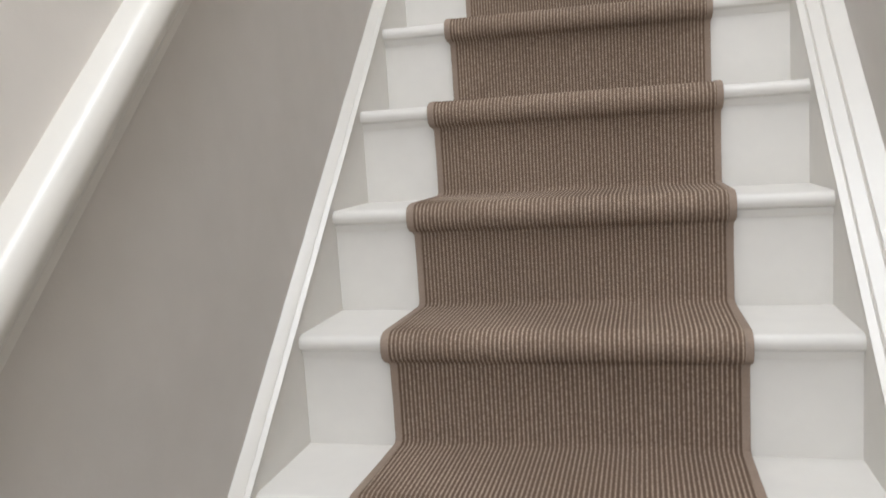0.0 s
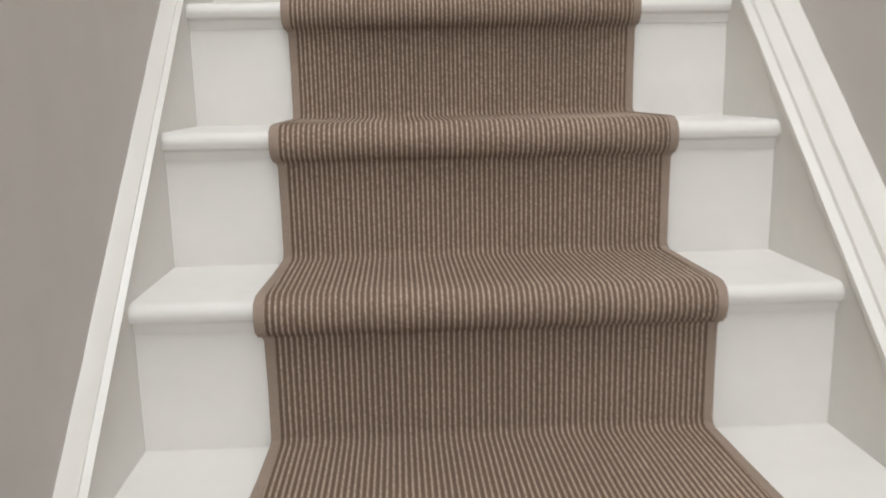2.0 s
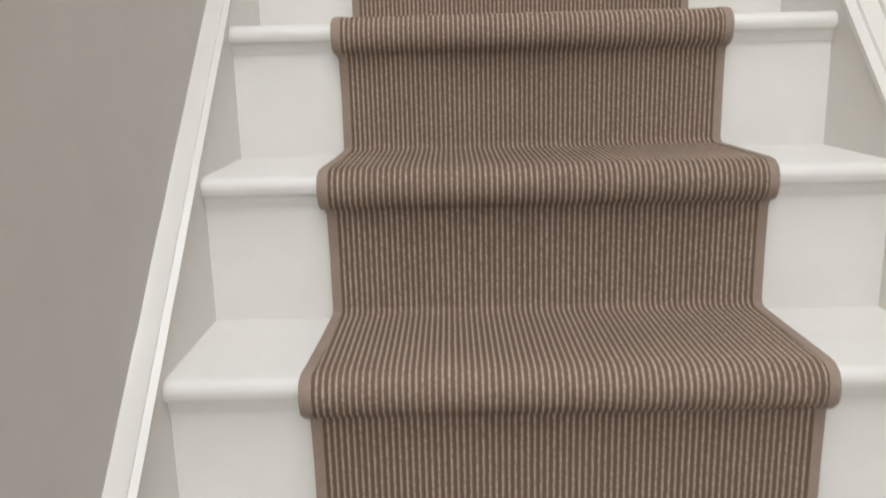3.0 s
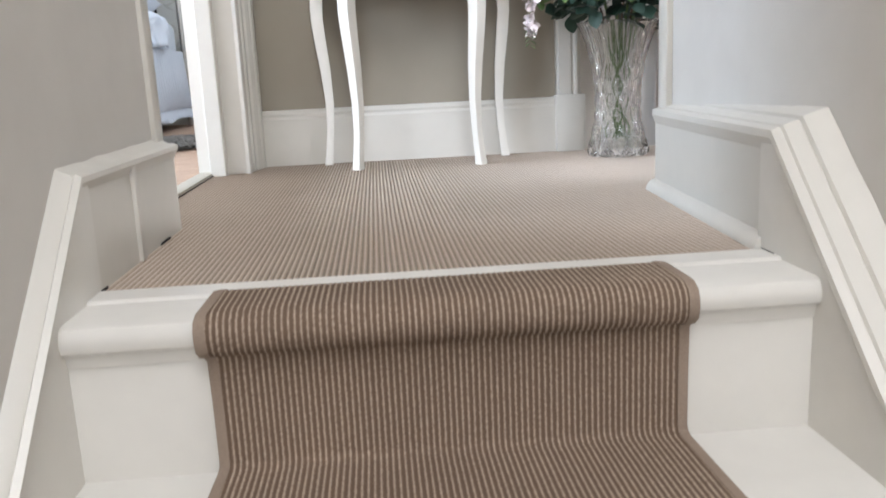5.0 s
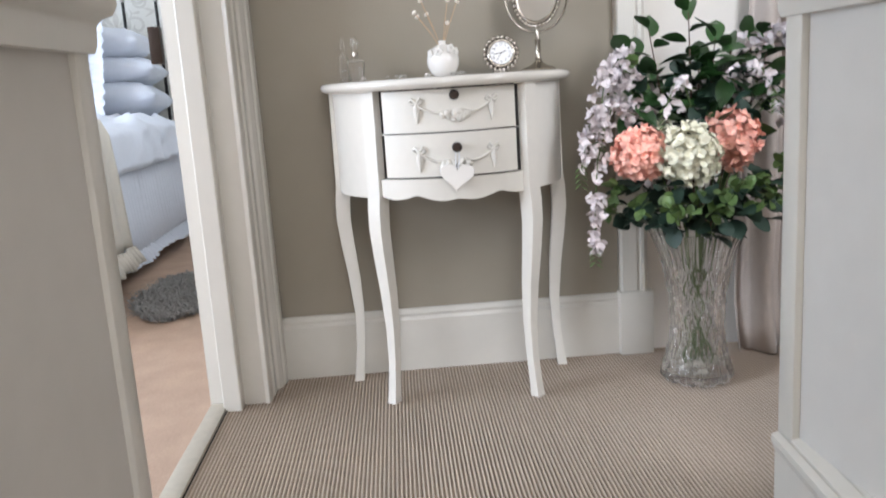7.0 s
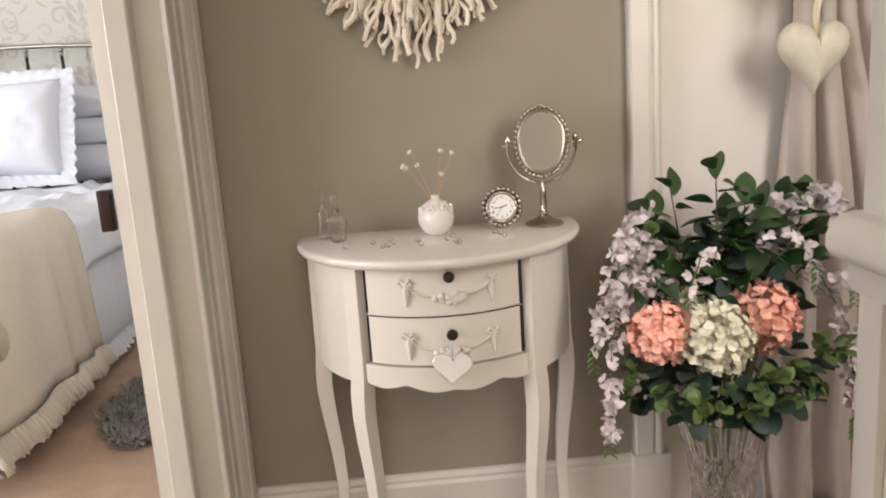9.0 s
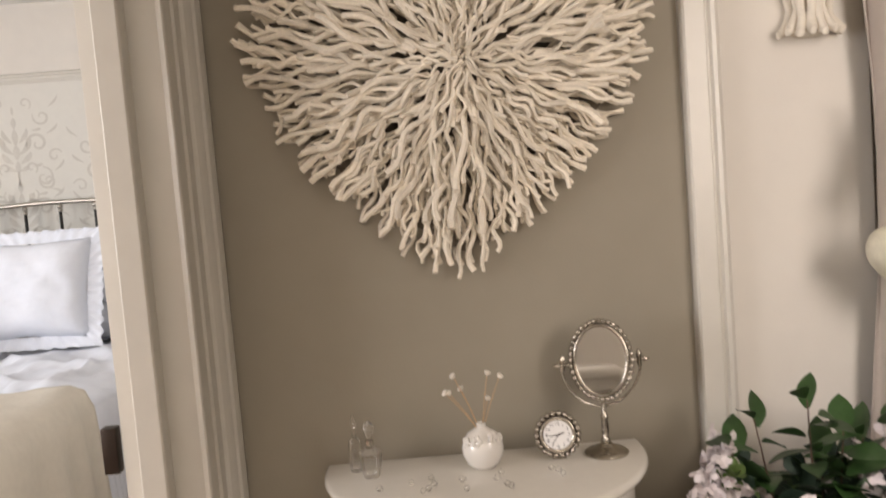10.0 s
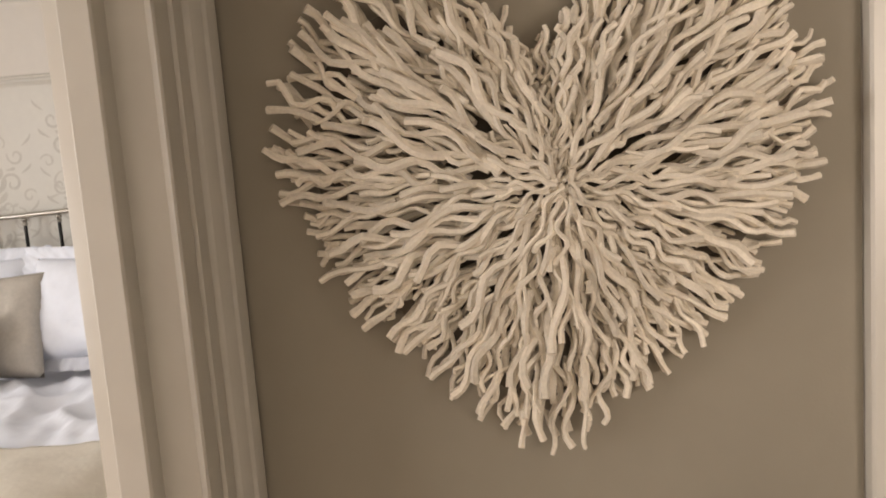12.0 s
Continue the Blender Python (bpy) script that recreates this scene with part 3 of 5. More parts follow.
def cabriole(ax, ay, r_in, ang):
    """S-curved leg of rounded square section, from floor to under the top."""
    bm = bmesh.new()
    dx, dy = math.cos(radians(ang)), math.sin(radians(ang))
    rows = [(0.0, 0.000, 0.0125), (0.03, -0.004, 0.0110), (0.10, -0.012, 0.0105), (0.18, -0.015, 0.0120), (0.27, -0.010, 0.0145), (0.36, 0.000, 0.0165), (0.42, 0.005, 0.0175), (0.47, 0.003, 0.0180), (0.50, -0.001, 0.0180), (0.728, -0.003, 0.0180)]
    secs = []
    for z, off, h in rows:
        cx, cy = ax + dx * off, ay + dy * off
        ring = []
        for i in range(16):
            t = 2 * math.pi * i / 16
            c, s = math.cos(t), math.sin(t)
            k = 1 / max(abs(c), abs(s)) * 0.86 + 0.14
            u, v = h * c * k, h * s * k
            ring.append((cx + dx * u - dy * v, cy + dy * u + dx * v, z))
        secs.append(ring)
    return sweep(bm, secs)


for ax, ay, a in ((-0.179, -0.192, AL), (0.163, -0.220, AR), (-0.270, -0.016, 185), (0.264, -0.014, 355)):
    part("leg", cabriole(ax, ay, 0, a), M_FURN, table, smooth=50)


# ---- bedroom ----
def wallpaper():
    """Cream paper ground under the printed damask."""
    m = mat("damask_wallpaper", (0.72, 0.70, 0.65), 0.8, vary=0.03, scale=6, spec=0.2)
    return m


M_PAPER = wallpaper()
structure("wall_bedroom_far", box(-4.3, BED_Y, -0.2, -0.3, BED_Y + 0.12, 2.6), M_WALLW, "white bedroom wall over the picture rail", "wall")
structure("wallpaper", box(-4.18, BED_Y - 0.004, 0.0, BX0, BED_Y - 0.0005, 1.997), M_PAPER, "pale grey damask wallpaper", "wallpaper")
M_PRINT = mat("damask_print", (0.615, 0.588, 0.538), 0.75, vary=0.10, scale=10, spec=0.25)


def strip(bm, pts, widths):
    """A flat tapering stroke in the wall's plane."""
    rows = []
    for i, p in enumerate(pts):
        a, b = Vector(pts[max(i - 1, 0)]), Vector(pts[min(i + 1, len(pts) - 1)])
        d = (b - a).normalized()
        nrm = Vector((-d.y, d.x)) * widths[i] / 2
        rows.append((bm.verts.new((p[0] + nrm.x, 0, p[1] + nrm.y)), bm.verts.new((p[0] - nrm.x, 0, p[1] - nrm.y))))
    for a, b in zip(rows, rows[1:]):
        bm.faces.new((a[0], a[1], b[1], b[0]))


def damask():
    """One repeat of the damask: a leafy medallion between mirrored scrolls."""
    bm = bmesh.new()
    for s in (-1, 1):
        for cx, cz, r, a0, turn, w in ((0.115, 0.02, 0.060, 200, -420, 0.013), (0.150, 0.16, 0.048, 160, 400, 0.011), (0.130, -0.16, 0.055, 90, -380, 0.012), (0.200, -0.05, 0.040, 20, 360, 0.010), (0.070, 0.235, 0.034, 300, 380, 0.009), (0.060, -0.255, 0.036, 60, -360, 0.009)):
            pts, ws = [], []
            for i in range(25):
                u = i / 24
                a = radians(a0 + turn * u)
                rr = r * (1 - 0.82 * u)
                pts.append((s * (cx + rr * math.cos(a)), cz + rr * math.sin(a)))
                ws.append(w * (0.35 + 0.9 * math.sin(math.pi * min(1, 0.15 + u * 0.8))))
            strip(bm, pts, ws)
        for ax, az, bx, bz, w in ((0.02, -0.08, 0.075, -0.02, 0.030), (0.02, -0.03, 0.080, 0.05, 0.030), (0.02, 0.03, 0.065, 0.105, 0.026), (0.01, -0.12, 0.055, -0.09, 0.024), (0.09, 0.09, 0.14, 0.10, 0.016), (0.08, -0.10, 0.13, -0.085, 0.016), (0.17, 0.07, 0.23, 0.12, 0.015), (0.16, -0.22, 0.22, -0.25, 0.015), (0.19, 0.21, 0.245, 0.27, 0.014)):
            pts = [(s * (ax + (bx - ax) * i / 8 + 0.012 * math.sin(math.pi * i / 8)), az + (bz - az) * i / 8) for i in range(9)]
            strip(bm, pts, [w * math.sin(math.pi * (0.06 + 0.9 * i / 8)) for i in range(9)])
    for z, l, w in ((0.135, 0.06, 0.030), (0.06, 0.09, 0.034), (-0.02, 0.08, 0.040), (-0.10, 0.07, 0.030), (-0.18, 0.06, 0.018), (0.20, 0.05, 0.016)):
        strip(bm, [(0, z + l * (i / 8 - 0.5)) for i in range(9)], [w * math.sin(math.pi * (0.04 + 0.92 * i / 8)) for i in range(9)])
    return mesh_of("damask_motif", bm, M_PRINT, 0)


DAM = damask()
paper = bpy.data.objects["wallpaper"]
for i in range(6):
    for j in range(5):
        ob = new("damask_motif", DAM)
        ob.parent = paper
        ob.location = (-3.63 + 0.52 * i, BED_Y - 0.0046, 1.66 - 0.34 * j + (0.0 if i % 2 else -0.17))
bm = bmesh.new()
prof = [(0.0, 0.0), (-0.010, 0.0), (-0.014, 0.010), (-0.022, 0.020), (-0.022, 0.031), (-0.014, 0.037), (-0.018, 0.047), (-0.008, 0.055), (0.0, 0.055)]
sweep(bm, [[(x, BED_Y + y, 1.997 + z) for y, z in prof] for x in (-4.18, BX0)])
structure("picture_rail", bm, M_TRIM, "cream picture rail over the wallpaper", "trim", 20)
structure("ceiling_bedroom", box(-4.3, -2.12, 2.415, BX0 - 0.001, BED_Y + 0.12, 2.50), M_CEIL, "white bedroom ceiling", "ceiling")

BXR, BXL, BY0, BY1 = -1.15, -2.65, 1.97, 4.40
bed = thing("bed", "double bed with metal headboard and white frilled linen", "bed", ((BXR + BXL) / 2, (BY0 + BY1) / 2, 0))
OFF = Vector(((BXR + BXL) / 2, (BY0 + BY1) / 2, 0))


def moved(bm, off):
    bmesh.ops.translate(bm, verts=bm.verts[:], vec=off)
    return bm


part("mattress", moved(box(BXL + 0.02, BY0 + 0.02, 0.42, BXR - 0.02, BY1 - 0.03, 0.625, 0.05, 4), -OFF), M_LINEN, bed)
part("divan_base", moved(box(BXL + 0.04, BY0 + 0.04, 0.10, BXR - 0.04, BY1 - 0.03, 0.42, 0.01), -OFF), M_CREAM, bed)


def skirt(side):
    """Gathered valance with a frilled, scalloped hem."""
    bm = bmesh.new()
    secs = []
    n = 420
    for i in range(n + 1):
        y = BY0 + (BY1 - BY0) * i / n
        w = 0.5 + 0.5 * math.sin(i * 0.82 + 1.7 * math.sin(i * 0.13))
        hem = 0.062 + 0.012 * abs(math.sin(i * 0.41)) + 0.010 * math.sin(i * 0.057)
        ring = []
        for z, out in ((0.455, 0.0), (0.40, 0.006 * w), (0.25, 0.014 * w + 0.004), (0.13, 0.022 * w + 0.008), (0.115, 0.012), (0.095, 0.030 * w + 0.010), (hem, 0.046 * w + 0.012)):
            ring.append((side[0] + side[1] * out, y, z))
        secs.append(ring)
    sweep(bm, secs, closed=False)
    return bm


part("valance", moved(skirt((BXR, 1)), -OFF), M_LINEN, bed, "white gathered valance with frilled hem", 60)


def cloth(x0, x1, y0, y1, z, drop, amp, nx=40, ny=60, seed=0.0):
    """Soft cover lying over the bed, with its right side hanging down."""
    bm = bmesh.new()
    secs = []
    for j in range(ny + 1):
        y = y0 + (y1 - y0) * j / ny
        ring = []
        for i in range(nx + 1):
            u = (x1 - x0 + drop) * i / nx
            over = u - (x1 - x0)
            q = noise.noise((u * 5 + seed, y * 4, seed)) * amp + noise.noise((u * 14, y * 11 + seed, 3)) * amp * 0.35
            if amp > 0.03:
                ridge = 1 - abs(noise.noise((u * 4.5 + y * 2.2, y * 3.1 - u * 1.5, 8.0))) * 2.6
                q = q * 0.8 + 0.026 * max(0.0, ridge) ** 2 * min(1.0, max(0.0, (y - 2.95) / 0.2))
            if over < 0:
                sag = 0.05 * max(0, 1 + over / 0.09) ** 2
                ring.append((x0 + u, y, z + q - sag * 0.5))
            else:
                fold = 0.012 * math.sin(y * 26 + 2 * math.sin(y * 7)) * min(1, over / 0.2) + (0.8 * q * min(1.0, max(0.0, (y - 2.95) / 0.2)) if amp > 0.03 else 0.0)
                ring.append((x1 + 0.020 + fold + over * 0.06, y, z - 0.03 - over + q * 0.3))
        secs.append(ring)
    sweep(bm, secs, closed=False)
    return bm


def thick(ob, d):
    md = ob.modifiers.new("thickness", "SOLIDIFY")
    md.thickness = d
    return ob


ob = solid("duvet", cloth(BXL, BXR, BY0 + 0.1, 3.95, 0.658, 0.17, 0.045, 70, 120), M_LINEN, "rumpled white duvet on the bed", "bedding", smooth=180)
thick(ob, 0.012)
spread = thing("bedspread", "cream quilted bedspread hanging over the bed side", "bedding")
thick(part("cover", cloth(BXL - 0.0, BXR + 0.012, BY0 - 0.02, 2.85, 0.700, 0.50, 0.016, seed=5.0), M_CREAM, spread, "", 180), 0.012)
# frilled hem along the bedspread's hanging edge
bm = bmesh.new()
secs = []
for i in range(331):
    y = BY0 - 0.02 + (2.87 - BY0) * i / 330
    w = 0.5 + 0.5 * math.sin(i * 0.9 + 1.4 * math.sin(i * 0.17))
    fold = 0.012 * math.sin(y * 26 + 2 * math.sin(y * 7))
    secs.append([(BXR + 0.070 + fold, y, 0.178), (BXR + 0.072 + fold + 0.02 * w, y, 0.145), (BXR + 0.076 + fold + 0.035 * w, y, 0.100 + 0.02 * abs(math.sin(i * 0.45)))])
sweep(bm, secs, closed=False)
thick(part("frill", bm, M_CREAM, spread, "scalloped frill along the hem", 60), 0.004)


def pillow_mesh(name, w, h, t, material, frill=0.0, seed=0.0):
    """A filled pillow standing in its xz plane, with pinched corners and creases; optional scalloped frill."""
    bm = bmesh.new()
    n = 22
    for side in (-1, 1):
        g = []
        for j in range(n + 1):
            row = []
            for i in range(n + 1):
                u, v = 2 * i / n - 1, 2 * j / n - 1
                puff = (max(0, 1 - u ** 4) * max(0, 1 - v ** 4)) ** 0.6
                pin = 1 - 0.07 * (u * u * (1 - abs(v)) * 0 + (abs(u) ** 3) * (1 - abs(v)) + (abs(v) ** 3) * (1 - abs(u)))
                cr = noise.noise((u * 2.4 + seed, v * 2.4, seed)) * 0.022 + max(0.0, 0.5 - abs(noise.noise((u * 2.7 + v * 2, v * 2.7 - u + seed, side)) * 2)) ** 2 * 0.045
                row.append(bm.verts.new((u * w / 2 * pin, side * (t / 2 * puff + cr * puff), v * h / 2 * pin)))
            g.append(row)
        for j in range(n):
            for i in range(n):
                bm.faces.new((g[j][i], g[j][i + 1], g[j + 1][i + 1], g[j + 1][i]))
    bmesh.ops.remove_doubles(bm, verts=bm.verts[:], dist=0.0005)
    if frill:
        loop = [(-1, -1), (1, -1), (1, 1), (-1, 1), (-1, -1)]
        secs = []
        for (a, b), (c, d) in zip(loop, loop[1:]):
            for i in range(60):
                q = i / 60
                u, v = a + (c - a) * q, b + (d - b) * q
                ww = math.sin(len(secs) * 1.1)
                k1 = 1 + frill / (w / 2) + 0.02 * abs(math.sin(len(secs) * 0.45))
                secs.append([(u * w / 2 * 0.95, 0.0, v * h / 2 * 0.95), (u * w / 2 * (1 + k1) / 2, 0.008 * ww, v * h / 2 * (1 + k1) / 2), (u * w / 2 * k1, -0.012 * ww, v * h / 2 * k1)])
        secs.append(secs[0])
        sweep(bm, secs, closed=False)
    return mesh_of(name, bm, material, 180)


def pillow(w, h, t, material, m, label, frill=0.0, seed=0.0, group="pillows on the bed"):
    ob = new("pillow", pillow_mesh("pillow", w, h, t, material, frill, seed))
    ob.matrix_world = m
    return tagged(ob, label, "pillow", group)


M_TAUPE = mat("taupe_cushion", (0.48, 0.44, 0.39), 0.85, vary=0.12, scale=14, bump=0.2, bscale=90, spec=0.2)
pillow(0.66, 0.42, 0.17, M_LINEN, pose(-1.56, 4.17, 0.755, 84, 0, 0), "plump white pillow lying flat on the bed", 0.0, 1.0)
pillow(0.66, 0.42, 0.16, M_LINEN, pose(-1.57, 4.20, 0.905, 86, 0, 3), "plump white pillow stacked on another", 0.0, 2.0)
pillow(0.62, 0.40, 0.16, M_LINEN, pose(-1.60, 4.21, 1.050, 87, 0, -2), "plump white pillow on top of the stack", 0.0, 5.0)
pillow(0.58, 0.46, 0.19, M_LINEN, pose(-1.775, 3.86, 0.955, -16, 0, -4), "large white pillow with scalloped frill leaning back", 0.055, 3.0)
pillow(0.56, 0.48, 0.18, M_LINEN, pose(-2.45, 4.10, 0.93, -14, 0, 4), "white pillow leaning on the headboard", 0.05, 4.0)
pillow(0.46, 0.46, 0.15, M_TAUPE, pose(-2.19, 3.76, 0.905, -18, 0, 6), "taupe patterned cushion leaning on the pillows", 0.0, 6.0)
pillow(0.38, 0.32, 0.13, M_CREAM, pose(-2.27, 3.56, 0.835, -20, 0, 8), "small cream cushion in front of the others", 0.0, 7.0)

head = thing("headboard", "antique nickel bed head with black spindles", "headboard", (-1.9, 4.43, 0))


def head_z(x):
    return 1.350 + 0.010 * math.cos(x * 4.2)


bm = bmesh.new()
tube(bm, [(x, 0, head_z(x)) for x in [-0.75 + 1.5 * i / 40 for i in range(41)]], 0.0125, 10)
part("top_rail", bm, M_RAILMET, head, smooth=60)
for i in range(8):
    x = -0.669 + 0.1825 * i
    bm = bmesh.new()
    tube(bm, [(x, 0, 0.55), (x, 0, head_z(x) - 0.045)], 0.009, 8)
    s = part("spindle", bm, M_BLACK, head, "black metal spindle", 60)
    bm = bmesh.new()
    lathe(bm, [(0.004, -0.055), (0.013, -0.05), (0.014, -0.042), (0.008, -0.036), (0.015, -0.026), (0.015, -0.018), (0.006, -0.008)], 10, x, 0, head_z(x))
    part("collar", bm, M_RAILMET, s, "nickel collar", 60)
for x in (-0.75, 0.75):
    bm = bmesh.new()
    tube(bm, [(x, 0, 0), (x, 0, head_z(x) + 0.02)], 0.017, 10)
    part("post", bm, M_RAILMET, head, smooth=60)

# grey fluffy rug
rug_m = mat("grey_sheepskin", (0.30, 0.285, 0.27), 0.95, vary=0.3, scale=30, bump=0.5, bscale=200, spec=0.1)
bm = bmesh.new()
for i in range(4200):
    a, q = random.uniform(0, 2 * math.pi), math.sqrt(random.random())
    x, y = -0.83 + 0.19 * q * math.cos(a), 2.66 + 0.36 * q * math.sin(a) * (1 + 0.1 * math.sin(3 * a))
    d = random.uniform(0, 2 * math.pi)
    l, hgt = random.uniform(0.03, 0.06), random.uniform(0.010, 0.028)
    w = 0.0035
    p = Vector((x, y, 0.008))
    t1 = p + Vector((math.cos(d) * l * 0.6, math.sin(d) * l * 0.6, hgt))
    t2 = p + Vector((math.cos(d) * l, math.sin(d) * l, hgt * 0.6))
    sd = Vector((-math.sin(d), math.cos(d), 0)) * w
    v = [bm.verts.new(c) for c in (p - sd, p + sd, t1 + sd * 0.7, t2, t1 - sd * 0.7)]
    bm.faces.new(v)
rug = solid("sheepskin_rug", bm, rug_m, "grey shaggy sheepskin rug beside the bed", "rug", smooth=0)

# ---- driftwood heart ----
HX, HZ = 0.142, 1.495
heart = thing("driftwood_heart", "large heart of whitewashed driftwood sticks on the wall", "wall decoration", (HX, BACK_Y, HZ))


def bez(p, t):
    a, b, c, d = [Vector(q) for q in p]
    return a * (1 - t) ** 3 + 3 * b * t * (1 - t) ** 2 + 3 * c * t * t * (1 - t) + d * t ** 3


NOTCH, TIP = (-0.022, 0.178), (-0.016, -0.405)
right = [bez((NOTCH, (0.045, 0.335), (0.350, 0.365), (0.378, 0.105)), i / 30) for i in range(31)]
right += [bez(((0.378, 0.105), (0.388, -0.06), (0.220, -0.235), TIP), i / 30) for i in range(1, 31)]
left = [bez((NOTCH, (-0.130, 0.345), (-0.385, 0.350), (-0.405, 0.085)), i / 30) for i in range(31)]
left += [bez(((-0.405, 0.085), (-0.412, -0.11), (-0.220, -0.290), TIP), i / 30) for i in range(1, 31)]
outline = right + left[::-1][1:-1]


def reach(a):
    """Distance from the middle to the heart's outline in direction a."""
    d = Vector((math.cos(a), math.sin(a)))
    best = 0.2
    for p, q in zip(outline, outline[1:] + outline[:1]):
        e = q - p
        den = d.x * e.y - d.y * e.x
        if abs(den) < 1e-9:
            continue
        t = (p.x * e.y - p.y * e.x) / den
        s = (p.x * d.y - p.y * d.x) / den
        if t > 0 and -0.001 <= s <= 1.001:
            best = max(best, t) if best != 0.2 else t
    return best


# added board, coloured dark to stand for the shade between the sticks
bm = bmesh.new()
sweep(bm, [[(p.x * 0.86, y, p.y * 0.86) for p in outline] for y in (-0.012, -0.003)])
part("backing", bm, M_BACK, heart, "backing board coloured as shade between the sticks", 0)


def stick_mesh(i, n=12):
    """A crooked stick of about 0.16 m along +x, with sawn ends and a knot or fork now and then."""
    rnd = random.Random(100 + i)
    bm = bmesh.new()
    ph, f, am = rnd.uniform(0, 6), rnd.uniform(1.1, 2.6), rnd.uniform(0.0045, 0.0115)
    bend = rnd.uniform(-0.016, 0.016)
    r0 = rnd.uniform(0.0040, 0.0062)
    pts, rad = [], []
    for k in range(n):
        u = k / (n - 1)
        pts.append((0.16 * u, am * math.sin(ph + f * 6.28 * u) + bend * u * u, 0.6 * am * math.cos(ph * 1.7 + f * 5 * u)))
        rad.append(r0 * (0.80 + 0.30 * u + 0.12 * math.sin(ph + 17 * u)))
    tube(bm, pts, rad, 6)
    if i % 5 == 0:
        k = n // 2
        q = Vector(pts[k])
        tube(bm, [q, q + Vector((0.02, 0.010, 0.004)), q + Vector((0.045, 0.016, 0.006))], [r0 * 0.8, r0 * 0.7, r0 * 0.6], 5)
    return mesh_of("stick", bm, M_STICK, 50)


STICKS = [stick_mesh(i) for i in range(36)]
rnd = random.Random(7)
mass = bmesh.new()
count = 0
layers = [(140, 0.50, 0.72, 0.92, 1.03, -0.016, -0.012), (130, 0.30, 0.50, 0.66, 0.86, -0.022, -0.018), (150, 0.46, 0.68, 0.86, 1.02, -0.040, -0.032), (136, 0.26, 0.45, 0.62, 0.92, -0.060, -0.046), (92, 0.06, 0.24, 0.42, 0.72, -0.080, -0.066), (46, 0.0, 0.06, 0.22, 0.44, -0.096, -0.080)]
for li, (num, i0, i1, o0, o1, yi, yo) in enumerate(layers):
    for s in range(num):
        a = 2 * math.pi * (s + rnd.uniform(-0.35, 0.35)) / num + li * 0.37
        rr = reach(a)
        # the tip needs sticks that run down rather than outward
        r_in, r_out = rr * rnd.uniform(i0, i1), rr * rnd.uniform(o0, o1)
        r_in = max(r_in, r_out - 0.21)
        tw = rnd.uniform(-0.11, 0.11)
        p0 = Vector((math.cos(a + tw) * r_in, yi + rnd.uniform(-0.010, 0.008), math.sin(a + tw) * r_in))
        p1 = Vector((math.cos(a) * r_out, yo + rnd.uniform(-0.012, 0.008), math.sin(a) * r_out))
        d = p1 - p0
        L = d.length
        m = Matrix.Translation(p0) @ d.to_track_quat("X", "Z").to_matrix().to_4x4() @ Matrix.Rotation(rnd.uniform(0, 6.28), 4, "X") @ Matrix.Diagonal((L / 0.16, min(1.15, max(0.8, L / 0.16)), min(1.15, max(0.8, L / 0.16)), 1))
        me = rnd.choice(STICKS)
        if li >= 3 and count < 300:
            ob = new("stick", me)
            ob.parent = heart
            ob.matrix_local = m
            count += 1
        else:
            nv = len(mass.verts)
            mass.from_mesh(me)
            mass.verts.ensure_lookup_table()
            bmesh.ops.transform(mass, matrix=m, verts=mass.verts[nv:])
tagged(part("stick_layer", mass, M_STICK, heart, "under layers of crooked sticks", 50), kind="stuff")

# ---- things on the side table ----
TZ = 0.7563


def lathe_part(name, profile, material, parent, n=28, label="", at=(0, 0, 0), smooth=50):
    return part(name, lathe(bmesh.new(), profile, n, *at), material, parent, label, smooth)


# bud vase with dried flowers
vase = thing("bud_vase", "small round white porcelain bud vase with raised flowers", "vase", (0.128, 1.535, TZ))
lathe_part("body", [(0.012, 0.0), (0.021, 0.001), (0.030, 0.010), (0.037, 0.025), (0.0385, 0.038), (0.035, 0.052), (0.026, 0.065), (0.014, 0.072), (0.0085, 0.076), (0.009, 0.083), (0.007, 0.0835), (0.006, 0.076)], M_PORC, vase)
for a, z in ((250, 0.055), (300, 0.060), (330, 0.052), (210, 0.050)):
    bm = bmesh.new()
    c = Vector((0.034 * math.cos(radians(a)), 0.034 * math.sin(radians(a)), z))
    for i in range(5):
        b = radians(72 * i)
        ball(bm, c + Vector((math.sin(radians(a)) * -0.006 * math.cos(b), math.cos(radians(a)) * 0.006 * math.cos(b), 0.006 * math.sin(b) + 0.003)), 0.0058, 8, (0.8, 0.8, 1))
    part("raised_flower", bm, M_PORC, vase, "", 60)
M_REED = mat("dried_stalk", (0.50, 0.33, 0.20), 0.8, vary=0.15, scale=60)
M_DRY = mat("dried_white_flower", (0.78, 0.72, 0.64), 0.9, vary=0.1, scale=60, bump=0.3, bscale=400)
